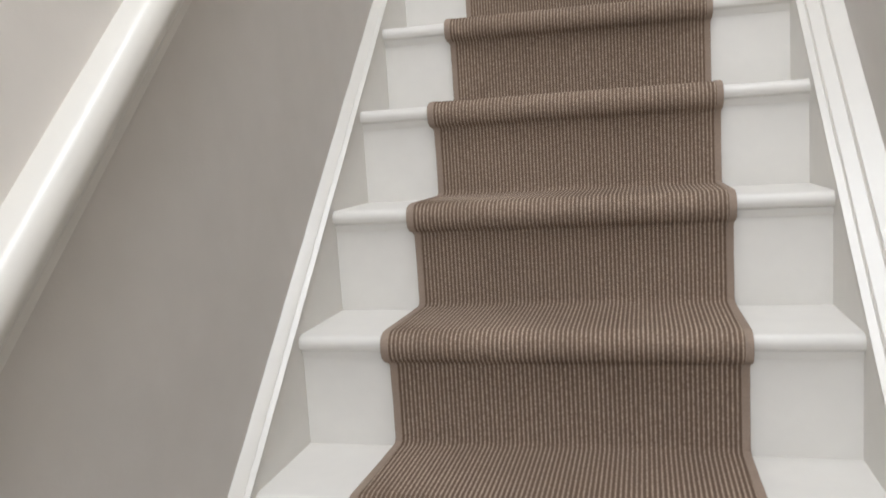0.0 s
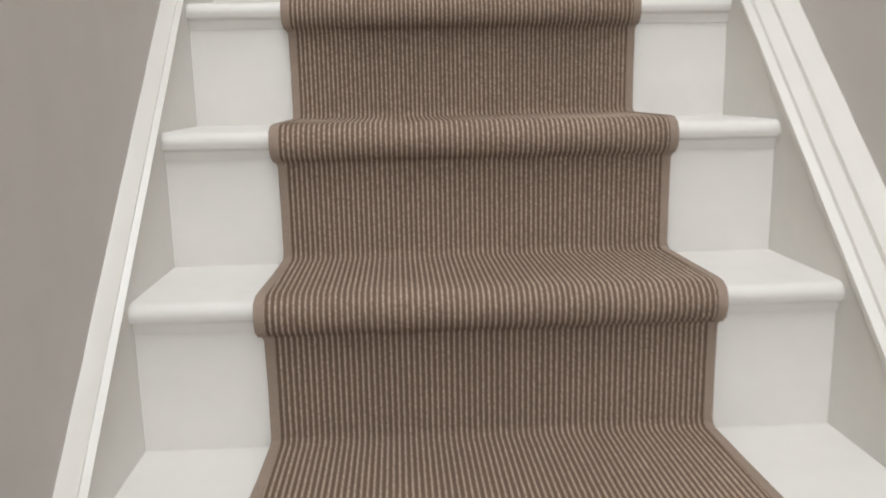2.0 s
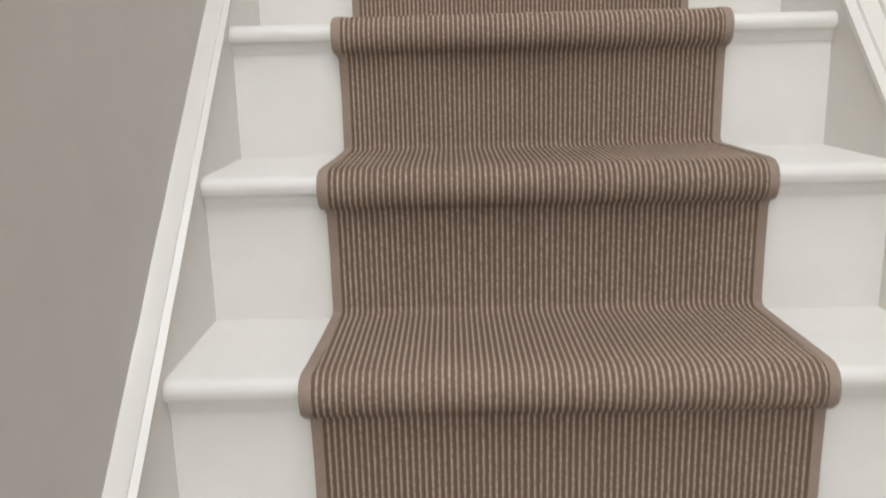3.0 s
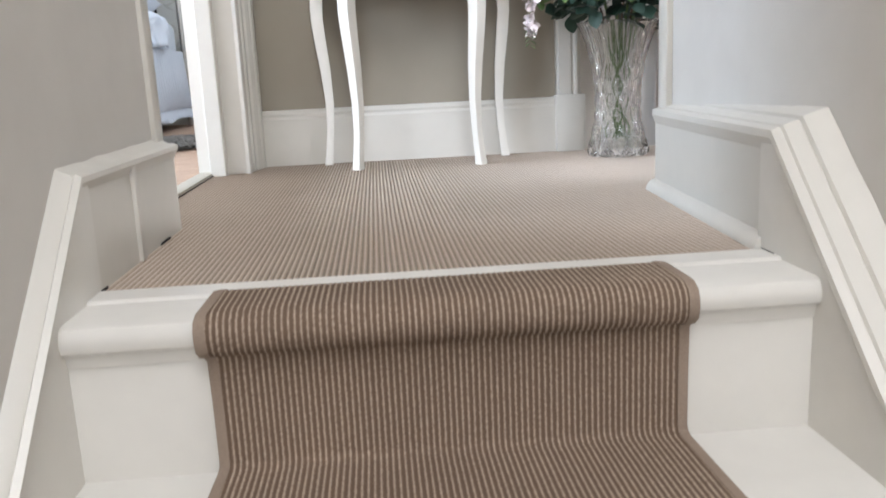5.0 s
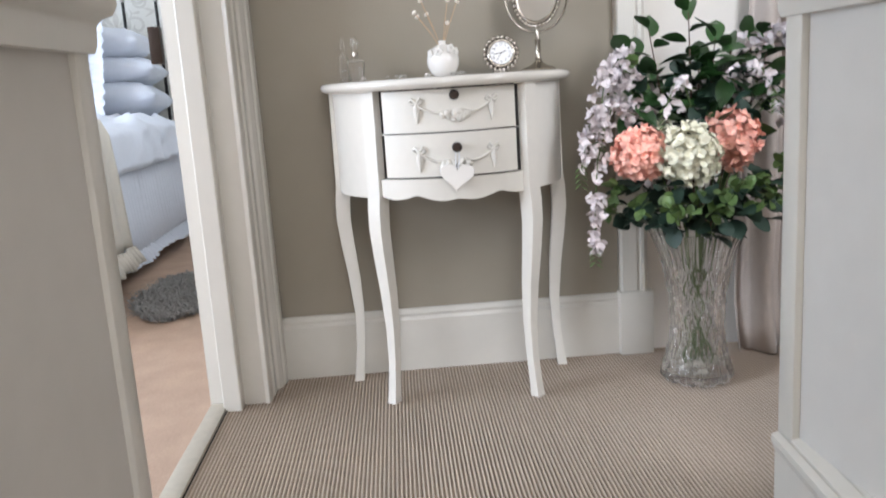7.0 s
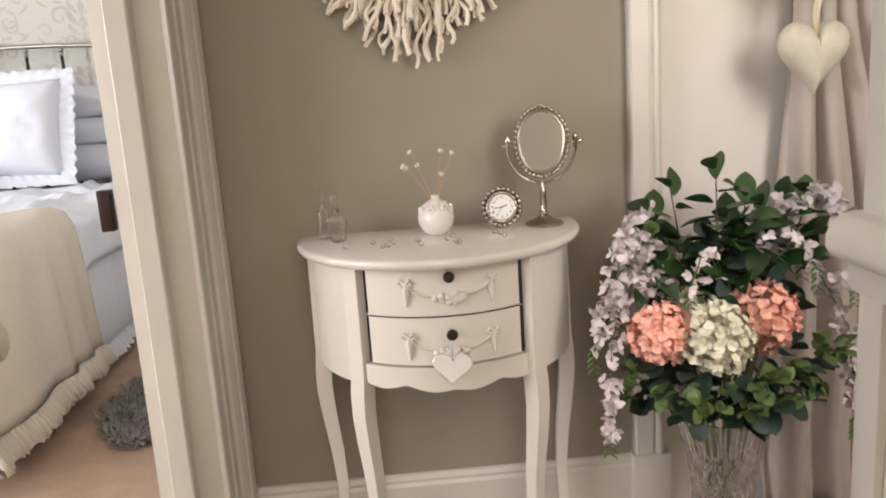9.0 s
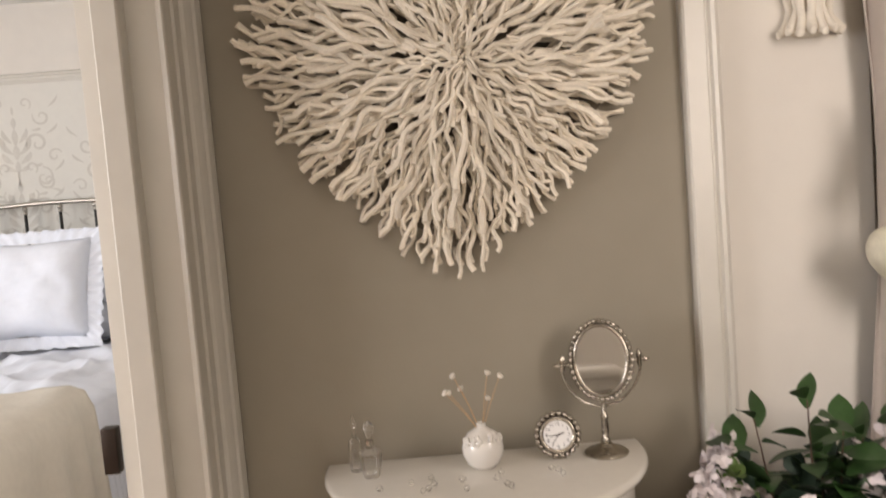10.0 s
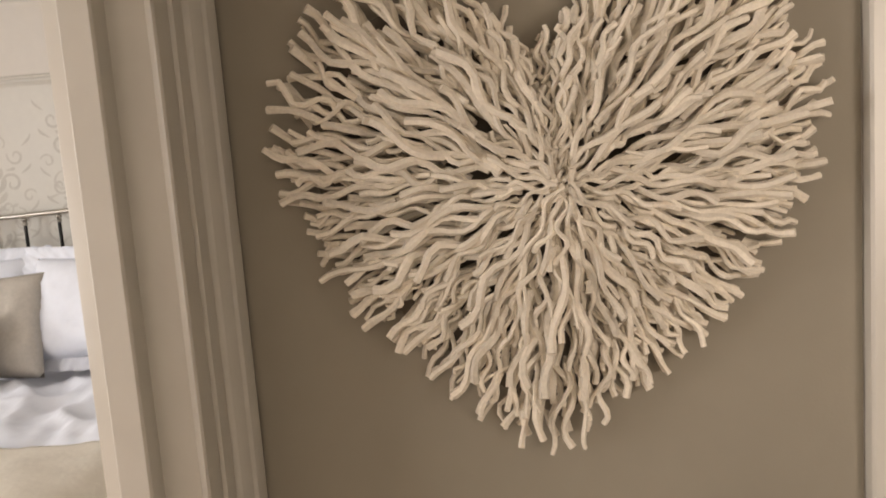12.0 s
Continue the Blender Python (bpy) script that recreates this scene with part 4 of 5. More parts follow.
for dx, dz, dy in ((-0.044, 0.174, -0.01), (-0.060, 0.147, -0.02), (-0.053, 0.140, 0.005), (-0.031, 0.144, 0.012), (0.018, 0.172, 0.0), (0.039, 0.168, -0.012), (0.016, 0.122, 0.014)):
    fl = thing("dried_flower", "dried white button flower on a thin stalk", "dried flower", (0.128, 1.535, TZ), "dried flowers in the bud vase")
    bm = bmesh.new()
    tube(bm, [(0, 0, 0.06), (dx * 0.45, dy * 0.5, 0.06 + (dz - 0.06) * 0.5), (dx, dy, dz)], 0.0009, 5)
    part("stalk", bm, M_REED, fl)
    bm = bmesh.new()
    tilt = Vector((dx * 2.5, dy * 2 - 0.02, 0.12)).normalized()
    tube(bm, [Vector((dx, dy, dz)) + tilt * q for q in (-0.003, 0.0, 0.004, 0.006)], [0.001, 0.0055, 0.0065, 0.002], 10)
    part("flower_head", bm, M_DRY, fl, "white button head", 60)

# perfume bottle
perf = thing("perfume_bottle", "small cut glass perfume bottle with ball stopper", "perfume bottle", (-0.078, 1.535, TZ))
lathe_part("body", [(0.014, 0.0), (0.016, 0.003), (0.022, 0.040), (0.0225, 0.046), (0.010, 0.054), (0.006, 0.060), (0.006, 0.066)], M_ACRYL, perf, 8, smooth=20)
lathe_part("collar", [(0.0045, 0.060), (0.0075, 0.060), (0.0075, 0.069), (0.0045, 0.069)], M_SILVER, perf, 16)
lathe_part("stopper", [(0.003, 0.069), (0.004, 0.074), (0.0085, 0.082), (0.0105, 0.090), (0.0085, 0.099), (0.003, 0.104)], M_GLASS, perf, 10, smooth=20)
perf = thing("glass_bottle", "slim clear glass bottle near the wall", "glass bottle", (-0.108, 1.572, TZ))
lathe_part("body", [(0.010, 0.0), (0.0125, 0.002), (0.0125, 0.055), (0.009, 0.062), (0.005, 0.066), (0.005, 0.078)], M_ACRYL, perf, 14)
lathe_part("stopper", [(0.004, 0.078), (0.007, 0.082), (0.006, 0.094), (0.002, 0.110)], M_GLASS, perf, 10)


def beaded_ring(n, rx, rz, r, yo=0.0):
    bm = bmesh.new()
    for i in range(n):
        a = 2 * math.pi * i / n
        ball(bm, (rx * math.cos(a), yo, rz * math.sin(a)), r, 8)
    return bm


def oval_ring(rx, rz, r, n=44, y=0.0):
    bm = bmesh.new()
    pts = [(rx * math.cos(2 * math.pi * i / n), y, rz * math.sin(2 * math.pi * i / n)) for i in range(n + 1)]
    return tube(bm, pts, r, 8, cap=False)


def disc(rx, rz, y0, y1, n=40):
    bm = bmesh.new()
    return sweep(bm, [[(rx * math.cos(2 * math.pi * i / n), y, rz * math.sin(2 * math.pi * i / n)) for i in range(n)] for y in (y0, y1)])


# clock
clock = thing("table_clock", "small round silver beaded desk clock", "clock", (0.268, 1.545, TZ + 0.0455))
clock.rotation_euler = (radians(-8), 0, radians(-6))
# case coloured dark to stand for the shade between the beads
part("case", disc(0.0385, 0.0385, -0.003, 0.010), M_BRONZE, clock)
tagged(part("bead_ring", beaded_ring(22, 0.0385, 0.0385, 0.0056, -0.003), M_SILVER, clock, "ring of silver beads", 60), kind="stuff")
part("inner_ring", oval_ring(0.0300, 0.0300, 0.0040, y=-0.006), M_SILVER, clock, "", 60)
M_DIAL = mat("clock_dial", (0.82, 0.81, 0.80), 0.35, vary=0.02)
face = part("dial", disc(0.0262, 0.0262, -0.0085, -0.0062), M_DIAL, clock, "white dial with black numerals")
for i in range(12):
    a = radians(90 - 30 * (i + 1))
    txt = bpy.data.curves.new("numeral", "FONT")
    txt.body, txt.size, txt.align_x, txt.align_y, txt.extrude = str(i + 1), 0.0085, "CENTER", "CENTER", 0.0001
    tmp = bpy.data.objects.new("numeral_shape", txt)
    me = bpy.data.meshes.new_from_object(tmp)
    bpy.data.objects.remove(tmp)
    me.materials.clear()
    me.materials.append(M_BLACK)
    ob = new("numeral", me)
    ob.parent = face
    ob.matrix_local = pose(0.0205 * math.cos(a), -0.0088, 0.0205 * math.sin(a), 90, 0, 0)
for ang, l, w in ((22, 0.012, 0.0010), (186, 0.017, 0.0008), (238, 0.019, 0.0004)):
    bm = box(-0.003, -0.0098, -w, l, -0.0092, w)
    h = part("hand", bm, M_BLACK, face, "black clock hand")
    h.rotation_euler = (0, -radians(ang), 0)
part("foot", box(-0.014, 0.0, -0.0455, 0.014, 0.030, -0.038, 0.002), M_SILVER, clock)

# dressing mirror
mir = thing("dressing_mirror", "oval silver beaded swivel mirror on a stand", "mirror", (0.358, 1.550, TZ))
lathe_part("base", [(0.002, 0.0), (0.040, 0.0), (0.041, 0.004), (0.036, 0.008), (0.022, 0.012), (0.013, 0.018), (0.009, 0.022)], M_SILVER, mir)
lathe_part("stem", [(0.006, 0.020), (0.0095, 0.026), (0.005, 0.032), (0.0075, 0.046), (0.0055, 0.062), (0.008, 0.070), (0.004, 0.076), (0.004, 0.096)], M_SILVER, mir)
bm = bmesh.new()
tube(bm, [(0.074 * math.cos(radians(a)), 0, 0.172 + 0.082 * math.sin(radians(a))) for a in range(180, 361, 8)], 0.0026, 8)
part("yoke", bm, M_SILVER, mir, "", 60)
for s in (-1, 1):
    bm = bmesh.new()
    lathe(bm, [(0.003, -0.012), (0.005, -0.004), (0.0045, 0.004), (0.0065, 0.008), (0.003, 0.016), (0.001, 0.020)], 10, s * 0.071, 0, 0.172)
    tube(bm, [(s * 0.055, 0, 0.172), (s * 0.074, 0, 0.172), (s * 0.080, 0, 0.172), (s * 0.090, 0, 0.172)], [0.002, 0.003, 0.005, 0.001], 8)
    part("finial", bm, M_SILVER, mir, "", 60)
fr = part("frame", oval_ring(0.0455, 0.0590, 0.0042), M_SILVER, mir, "", 60)
fr.location = (0, 0, 0.176)
fr.scale = (1.06, 1, 1.08)
fr.rotation_euler = (radians(-6), 0, radians(-20))
tagged(part("bead_ring", beaded_ring(40, 0.0530, 0.0672, 0.0046), M_SILVER, fr, "ring of silver beads", 60), kind="stuff")
part("mirror_glass", disc(0.0430, 0.0565, -0.003, 0.002), M_MIRROR, fr, "oval mirror glass", 20)
part("mirror_back", disc(0.0480, 0.0615, 0.002, 0.005), M_SILVER, fr, "", 20)

# scattered crystals
rnd = random.Random(3)
for x, y in ((-0.005, 1.475), (0.03, 1.49), (0.035, 1.46), (0.015, 1.43), (0.09, 1.425), (0.085, 1.47), (0.145, 1.46), (0.16, 1.43), (0.165, 1.42), (0.155, 1.49), (0.255, 1.475), (0.245, 1.49), (0.26, 1.455), (-0.06, 1.46), (0.025, 1.44)):
    bm = bmesh.new()
    r = rnd.uniform(0.005, 0.0072)
    lathe(bm, [(r * 0.55, 0.0), (r, 0.004), (r * 0.95, 0.006), (r * 0.45, 0.0095)], 8)
    ob = solid("crystal", bm, M_ACRYL, "clear faceted acrylic crystal on the table top", "crystal", smooth=0, group="crystals scattered on the table")
    ob.location = (x, y, TZ)
    ob.rotation_euler = (0, 0, rnd.uniform(0, 3))

# hanging heart tag on the lower knob
tag = thing("heart_tag", "white wooden heart tag hanging from a drawer knob", "heart tag", (TX - 0.004, TY - 0.290, 0.545))
tag.rotation_euler = (radians(-3), radians(5), 0)


def heart_line(w, h, n=40):
    out = []
    for i in range(n):
        t = 2 * math.pi * i / n
        out.append((w / 32 * 16 * math.sin(t) ** 3, h / 29 * (13 * math.cos(t) - 5 * math.cos(2 * t) - 2 * math.cos(3 * t) - math.cos(4 * t))))
    return out


bm = bmesh.new()
hl = heart_line(0.076, 0.060)
sweep(bm, [[(x * k, y, z * k) for x, z in hl] for k, y in ((0.97, -0.004), (1.0, -0.003), (1.0, 0.002), (0.97, 0.003))])
part("heart", bm, M_PORC, tag)
bm = bmesh.new()
for s in (-1, 1):
    tube(bm, [(s * 0.002, -0.003, 0.012), (s * 0.004, 0.004, 0.040), (s * 0.003, 0.008, 0.062)], 0.0008, 5)
part("string", bm, M_LINEN, tag)

# ---- glass vase with flowers ----
VX, VY = 0.694, 1.412
gv = thing("glass_vase", "tall cut crystal vase standing on the carpet", "vase", (VX, VY, 0.002))
prof = [(0.080, 0.0), (0.088, 0.006), (0.089, 0.022), (0.080, 0.045), (0.070, 0.085), (0.065, 0.130), (0.0655, 0.170), (0.070, 0.215), (0.079, 0.265), (0.090, 0.310), (0.104, 0.345), (0.114, 0.368)]
NA = 120


def vase_r(z):
    return float(np.interp(z, [p[1] for p in prof], [p[0] for p in prof]))


bm = bmesh.new()
rings = []
zs = [i / 46 * 0.368 for i in range(47)]
for z in zs:
    ring = []
    for i in range(NA):
        a = 2 * math.pi * i / NA
        if z < 0.285:
            cut = max(abs(((a * 10 / (2 * math.pi) + z * 13) % 1) - 0.5), abs(((a * 10 / (2 * math.pi) - z * 13) % 1) - 0.5), 0.8 * abs(((a * 20 / (2 * math.pi)) % 1) - 0.5)) * 2
            d = -0.0075 * max(0, cut - 0.45) / 0.55
        else:
            d = -0.0030 * abs(math.sin(a * 18))
        r = vase_r(z) + d
        ring.append((r * math.cos(a), r * math.sin(a), z))
    rings.append(ring)
inn = []
for z in reversed(zs):
    if z < 0.022:
        break
    inn.append([((vase_r(z) - 0.0075) * math.cos(2 * math.pi * i / NA), (vase_r(z) - 0.0075) * math.sin(2 * math.pi * i / NA), z) for i in range(NA)])
sweep(bm, rings + inn)
part("glass", bm, M_VASE, gv, "clear cut glass with diamond facets", 12)
M_PEB = mat("pale_pebbles", (0.62, 0.58, 0.50), 0.5, vary=0.25, scale=20, island=0.2)
bm = bmesh.new()
rnd = random.Random(11)
for i in range(70):
    a, q = rnd.uniform(0, 6.28), 0.066 * math.sqrt(rnd.random())
    ball(bm, (q * math.cos(a), q * math.sin(a), 0.030 + rnd.uniform(0, 0.02)), rnd.uniform(0.005, 0.009), 6, (1, 0.8, 0.7))
ob = tagged(part("pebbles", bm, M_PEB, gv, "pale glass pebbles in the foot", 60), kind="stuff")

bq = thing("flower_bouquet", "artificial bouquet of hydrangeas, wisteria and eucalyptus in the vase", "flowers", (VX, VY, 0.37))
M_STEM = mat("flower_stem", (0.10, 0.15, 0.05), 0.6, vary=0.2, scale=30)
M_TWIG = mat("brown_twig", (0.10, 0.06, 0.04), 0.7, vary=0.2, scale=30)
M_EUC = mat("eucalyptus_leaf", (0.026, 0.056, 0.038), 0.55, vary=0.2, scale=20, island=0.35)
M_LEAF = mat("green_leaf", (0.030, 0.085, 0.022), 0.45, vary=0.2, scale=20, island=0.3)
M_LIME = mat("lime_leaf", (0.11, 0.18, 0.055), 0.55, vary=0.2, scale=20, island=0.25)
M_PINK = mat("coral_petal", (0.88, 0.49, 0.40), 0.7, vary=0.12, scale=30, island=0.16)
M_IVORY = mat("ivory_petal", (0.90, 0.87, 0.70), 0.7, vary=0.08, scale=30, island=0.10)
M_LILAC = mat("pale_lilac_petal", (0.72, 0.655, 0.665), 0.7, vary=0.10, scale=30, island=0.12)


def petal(bm, base, d, up, l, w, cup=0.25, n=3):
    """One curved petal or leaf blade from base along d."""
    d, up = d.normalized(), up.normalized()
    side = d.cross(up).normalized()
    rows = []
    for i in range(n + 1):
        u = i / n
        ww = w * math.sin(math.pi * (0.12 + 0.80 * u)) * (1.0 if u < 1 else 0.35)
        p = base + d * l * u + up * l * cup * u * u
        rows.append([bm.verts.new(p - side * ww / 2 + up * ww * 0.12), bm.verts.new(p), bm.verts.new(p + side * ww / 2 + up * ww * 0.12)])
    for a, b in zip(rows, rows[1:]):
        for j in range(2):
            bm.faces.new((a[j], a[j + 1], b[j + 1], b[j]))


def rvec(rnd):
    return Vector((rnd.gauss(0, 1), rnd.gauss(0, 1), rnd.gauss(0, 1))).normalized()


def hydrangea(c, r, material, seed, label):
    rnd = random.Random(seed)
    bm = bmesh.new()
    n = 230
    ball(bm, c, r * 0.62, 12)
    for i in range(n):
        z = 1 - 2 * (i + 0.5) / n
        a = i * 2.39996
        d = Vector((math.sqrt(1 - z * z) * math.cos(a), math.sqrt(1 - z * z) * math.sin(a), z)) + rvec(rnd) * 0.22
        d.normalize()
        o = c + d * r * rnd.uniform(0.62, 0.92)
        s = d.orthogonal().normalized()
        s.rotate(Matrix.Rotation(rnd.uniform(0, 6.28), 3, d))
        for k in range(4):
            e = s.copy()
            e.rotate(Matrix.Rotation(k * math.pi / 2, 3, d))
            petal(bm, o, e + d * rnd.uniform(0.4, 1.7), d, r * rnd.uniform(0.19, 0.29), r * rnd.uniform(0.17, 0.25), rnd.uniform(-0.5, 0.2), 3)
    return part("hydrangea_head", bm, material, bq, label, 60)


hydrangea(Vector((-0.152, -0.055, 0.190)), 0.063, M_PINK, 1, "coral pink hydrangea head")
hydrangea(Vector((-0.054, -0.095, 0.184)), 0.071, M_IVORY, 2, "ivory hydrangea head")
hydrangea(Vector((0.056, -0.055, 0.208)), 0.070, M_PINK, 3, "coral pink hydrangea head")
hydrangea(Vector((-0.075, 0.01, 0.215)), 0.045, M_IVORY, 4, "pale hydrangea head behind")

# stems in the glass
rnd = random.Random(21)
for i in range(13):
    a, q = rnd.uniform(0, 6.28), rnd.uniform(0.01, 0.05)
    b = a + rnd.uniform(2.2, 4.0)
    bm = bmesh.new()
    tube(bm, [(q * math.cos(a), q * math.sin(a), -0.325), (0.3 * q * math.cos(b), 0.3 * q * math.sin(b), -0.17), (0.045 * math.cos(b), 0.045 * math.sin(b), 0.02), (0.09 * math.cos(b), 0.09 * math.sin(b), 0.13)], 0.0032, 6)
    part("stem", bm, M_STEM, bq, "", 60)


def leaf_mesh(name, l, w, material, round_tip=False, seed=0):
    bm = bmesh.new()
    n = 6
    rows = []
    for i in range(n + 1):
        u = i / n
        ww = w * (math.sin(math.pi * (0.08 + 0.88 * u)) ** (0.7 if round_tip else 1.1)) * (1 if u < 1 else 0.2)
        z = -0.18 * l * u * u
        rows.append([bm.verts.new((l * u, -ww / 2, z + ww * 0.15)), bm.verts.new((l * u, 0, z)), bm.verts.new((l * u, ww / 2, z + ww * 0.15))])
    for a, b in zip(rows, rows[1:]):
        for j in range(2):
            bm.faces.new((a[j], a[j + 1], b[j + 1], b[j]))
    return mesh_of(name, bm, material, 60)


EUC = [leaf_mesh("leaf", l, w, M_EUC, True) for l, w in ((0.046, 0.040), (0.055, 0.046), (0.038, 0.034))]
LIM = [leaf_mesh("leaf", l, w, M_LIME, True) for l, w in ((0.026, 0.022), (0.032, 0.026))]
BIG = [leaf_mesh("leaf", l, w, M_LEAF) for l, w in ((0.075, 0.038), (0.060, 0.032), (0.088, 0.044))]


def leaf(me, p, d, spin):
    ob = new("leaf", me)
    ob.parent = bq
    ob.matrix_local = Matrix.Translation(p) @ d.to_track_quat("X", "Z").to_matrix().to_4x4() @ Matrix.Rotation(spin, 4, "X")
    return ob


# collar of eucalyptus under the heads
for i in range(175):
    a = rnd.uniform(0, 6.28)
    q = rnd.uniform(0.06, 0.185)
    z = 0.015 + (q - 0.06) * 0.42 + rnd.uniform(-0.040, 0.065)
    p = Vector((q * math.cos(a), q * math.sin(a) * 0.85, z))
    d = Vector((math.cos(a) + rnd.gauss(0, 0.5), math.sin(a) + rnd.gauss(0, 0.5), rnd.uniform(-0.6, 0.35)))
    leaf(rnd.choice(EUC), p, d, rnd.gauss(0, 0.6))
# lime sprigs peeping out
for sx, sy, sz in ((-0.205, -0.05, 0.110), (-0.12, -0.135, 0.085), (-0.06, -0.15, 0.075), (0.045, -0.14, 0.105), (0.10, -0.115, 0.115), (0.165, -0.08, 0.135), (0.20, -0.02, 0.09), (-0.17, -0.10, 0.075), (-0.02, -0.165, 0.065), (0.01, -0.16, 0.09), (0.07, -0.15, 0.070), (0.135, -0.11, 0.080), (-0.10, -0.15, 0.060), (0.21, -0.06, 0.13), (-0.215, -0.03, 0.06), (-0.13, 0.04, 0.34), (-0.03, 0.02, 0.31), (-0.16, -0.02, 0.38)):
    for k in range(9):
        p = Vector((sx, sy, sz)) + rvec(rnd) * 0.014
        leaf(rnd.choice(LIM), p, rvec(rnd) + Vector((0, -0.5, 0.5)), rnd.gauss(0, 0.6))
# upright leafy twigs
for tx, ty, tz in ((-0.10, 0.03, 0.50), (-0.015, 0.01, 0.535), (0.05, 0.02, 0.47), (0.14, 0.02, 0.47), (-0.14, 0.04, 0.44), (0.19, 0.04, 0.46), (0.10, 0.05, 0.44), (0.02, 0.04, 0.42)):
    bm = bmesh.new()
    pts = [Vector((tx * 0.25, ty * 0.3, 0.0)), Vector((tx * 0.6, ty * 0.7, tz * 0.45)), Vector((tx, ty, tz * 0.92))]
    tube(bm, pts, [0.0028, 0.0022, 0.0012], 6)
    part("twig", bm, M_TWIG, bq, "", 60)
    for k in range(13):
        u = 0.42 + 0.58 * k / 12
        p = pts[1].lerp(pts[2], max(0, (u - 0.45) / 0.55))
        a = k * 2.4
        d = Vector((math.cos(a), math.sin(a) - 0.3, 0.35 + 0.5 * (u > 0.95)))
        leaf(rnd.choice(BIG), p + d.normalized() * 0.008, d, rnd.gauss(0, 0.5))
for i in range(150):
    a, q = rnd.uniform(0, 6.28), rnd.uniform(0.02, 0.19)
    p = Vector((0.02 + q * math.cos(a), 0.04 + 0.6 * q * math.sin(a), rnd.uniform(0.20, 0.38)))
    leaf(rnd.choice(BIG + EUC + EUC), p, rvec(rnd) + Vector((0, -0.4, 0.1)), rnd.gauss(0, 0.6))


def wisteria(pts, n, seed, spread=0.030):
    """A trailing spray: pale florets hung along a curved stem, thinning to a green tip."""
    r = random.Random(seed)
    bm = bmesh.new()
    for i in range(n):
        u = r.random()
        k = u * (len(pts) - 1)
        j = min(int(k), len(pts) - 2)
        p = Vector(pts[j]).lerp(Vector(pts[j + 1]), k - j)
        p += rvec(r) * spread * (1.1 - 0.5 * u) * r.random() ** 0.5
        d = rvec(r) + Vector((0, -0.5, -0.2))
        d.normalize()
        for m in range(4):
            e = d.orthogonal()
            e.rotate(Matrix.Rotation(m * 1.57 + r.random(), 3, d))
            petal(bm, p, e + d * r.uniform(0.2, 0.9), d, r.uniform(0.011, 0.019), r.uniform(0.010, 0.016), r.uniform(-0.1, 0.5), 4)
    s = tagged(part("wisteria_spray", bm, M_LILAC, bq, "pale lilac trailing wisteria", 60), kind="stuff")
    bm = bmesh.new()
    tube(bm, pts, 0.0014, 5)
    part("spray_stem", bm, M_STEM, s, "", 60)
    tip = Vector(pts[-1])
    for i in range(9):
        leaf(LIM[0], tip + Vector((0, 0, 0.012 - 0.006 * i)), Vector(((-1) ** i, -0.3, -0.5)), 0).scale = (0.7, 0.35, 0.7)


wisteria([(-0.05, 0.02, 0.05), (-0.14, 0.0, 0.30), (-0.19, -0.03, 0.40), (-0.225, -0.04, 0.34), (-0.24, -0.05, 0.24)], 105, 31, 0.034)
wisteria([(-0.20, -0.02, 0.30), (-0.245, -0.05, 0.18), (-0.255, -0.06, 0.08), (-0.257, -0.06, -0.02)], 60, 32, 0.022)
wisteria([(-0.10, 0.05, 0.30), (-0.155, 0.04, 0.42), (-0.185, 0.02, 0.39), (-0.20, 0.0, 0.33)], 70, 33, 0.036)
wisteria([(0.05, 0.03, 0.25), (0.13, 0.0, 0.42), (0.19, -0.03, 0.44), (0.23, -0.05, 0.36), (0.24, -0.06, 0.25)], 95, 34, 0.034)
wisteria([(0.18, 0.0, 0.30), (0.235, -0.03, 0.18), (0.255, -0.04, 0.06), (0.262, -0.04, -0.04)], 66, 35, 0.024)
wisteria([(0.0, 0.0, 0.24), (-0.045, -0.05, 0.33), (-0.075, -0.07, 0.34), (-0.10, -0.08, 0.28)], 15, 37, 0.030)
wisteria([(0.06, 0.0, 0.26), (0.085, -0.05, 0.36), (0.12, -0.07, 0.36), (0.15, -0.08, 0.30)], 15, 38, 0.030)
wisteria([(-0.12, 0.0, 0.26), (-0.20, -0.03, 0.30), (-0.26, -0.05, 0.26), (-0.285, -0.06, 0.16)], 50, 39, 0.028)
wisteria([(0.02, 0.06, 0.28), (0.08, 0.05, 0.38), (0.13, 0.03, 0.36), (0.16, 0.0, 0.30)], 50, 36)

# ---- curtain, tie-back heart and corbel ----
M_CURT = mat("taupe_silk_curtain", (0.47, 0.405, 0.36), 0.55, vary=0.06, scale=10, bump=0.15, bscale=160, sheen=0.3)
M_SATIN = mat("cream_satin_ribbon", (0.72, 0.62, 0.45), 0.32, vary=0.06, scale=20, sheen=0.3)
M_GLIT = mat("cream_glitter_fabric", (0.66, 0.62, 0.50), 0.45, vary=0.16, scale=90, bump=0.5, bscale=500)
M_PLAST = mat("cream_plaster", (0.78, 0.72, 0.63), 0.6, vary=0.05, scale=20, bump=0.2, bscale=120)


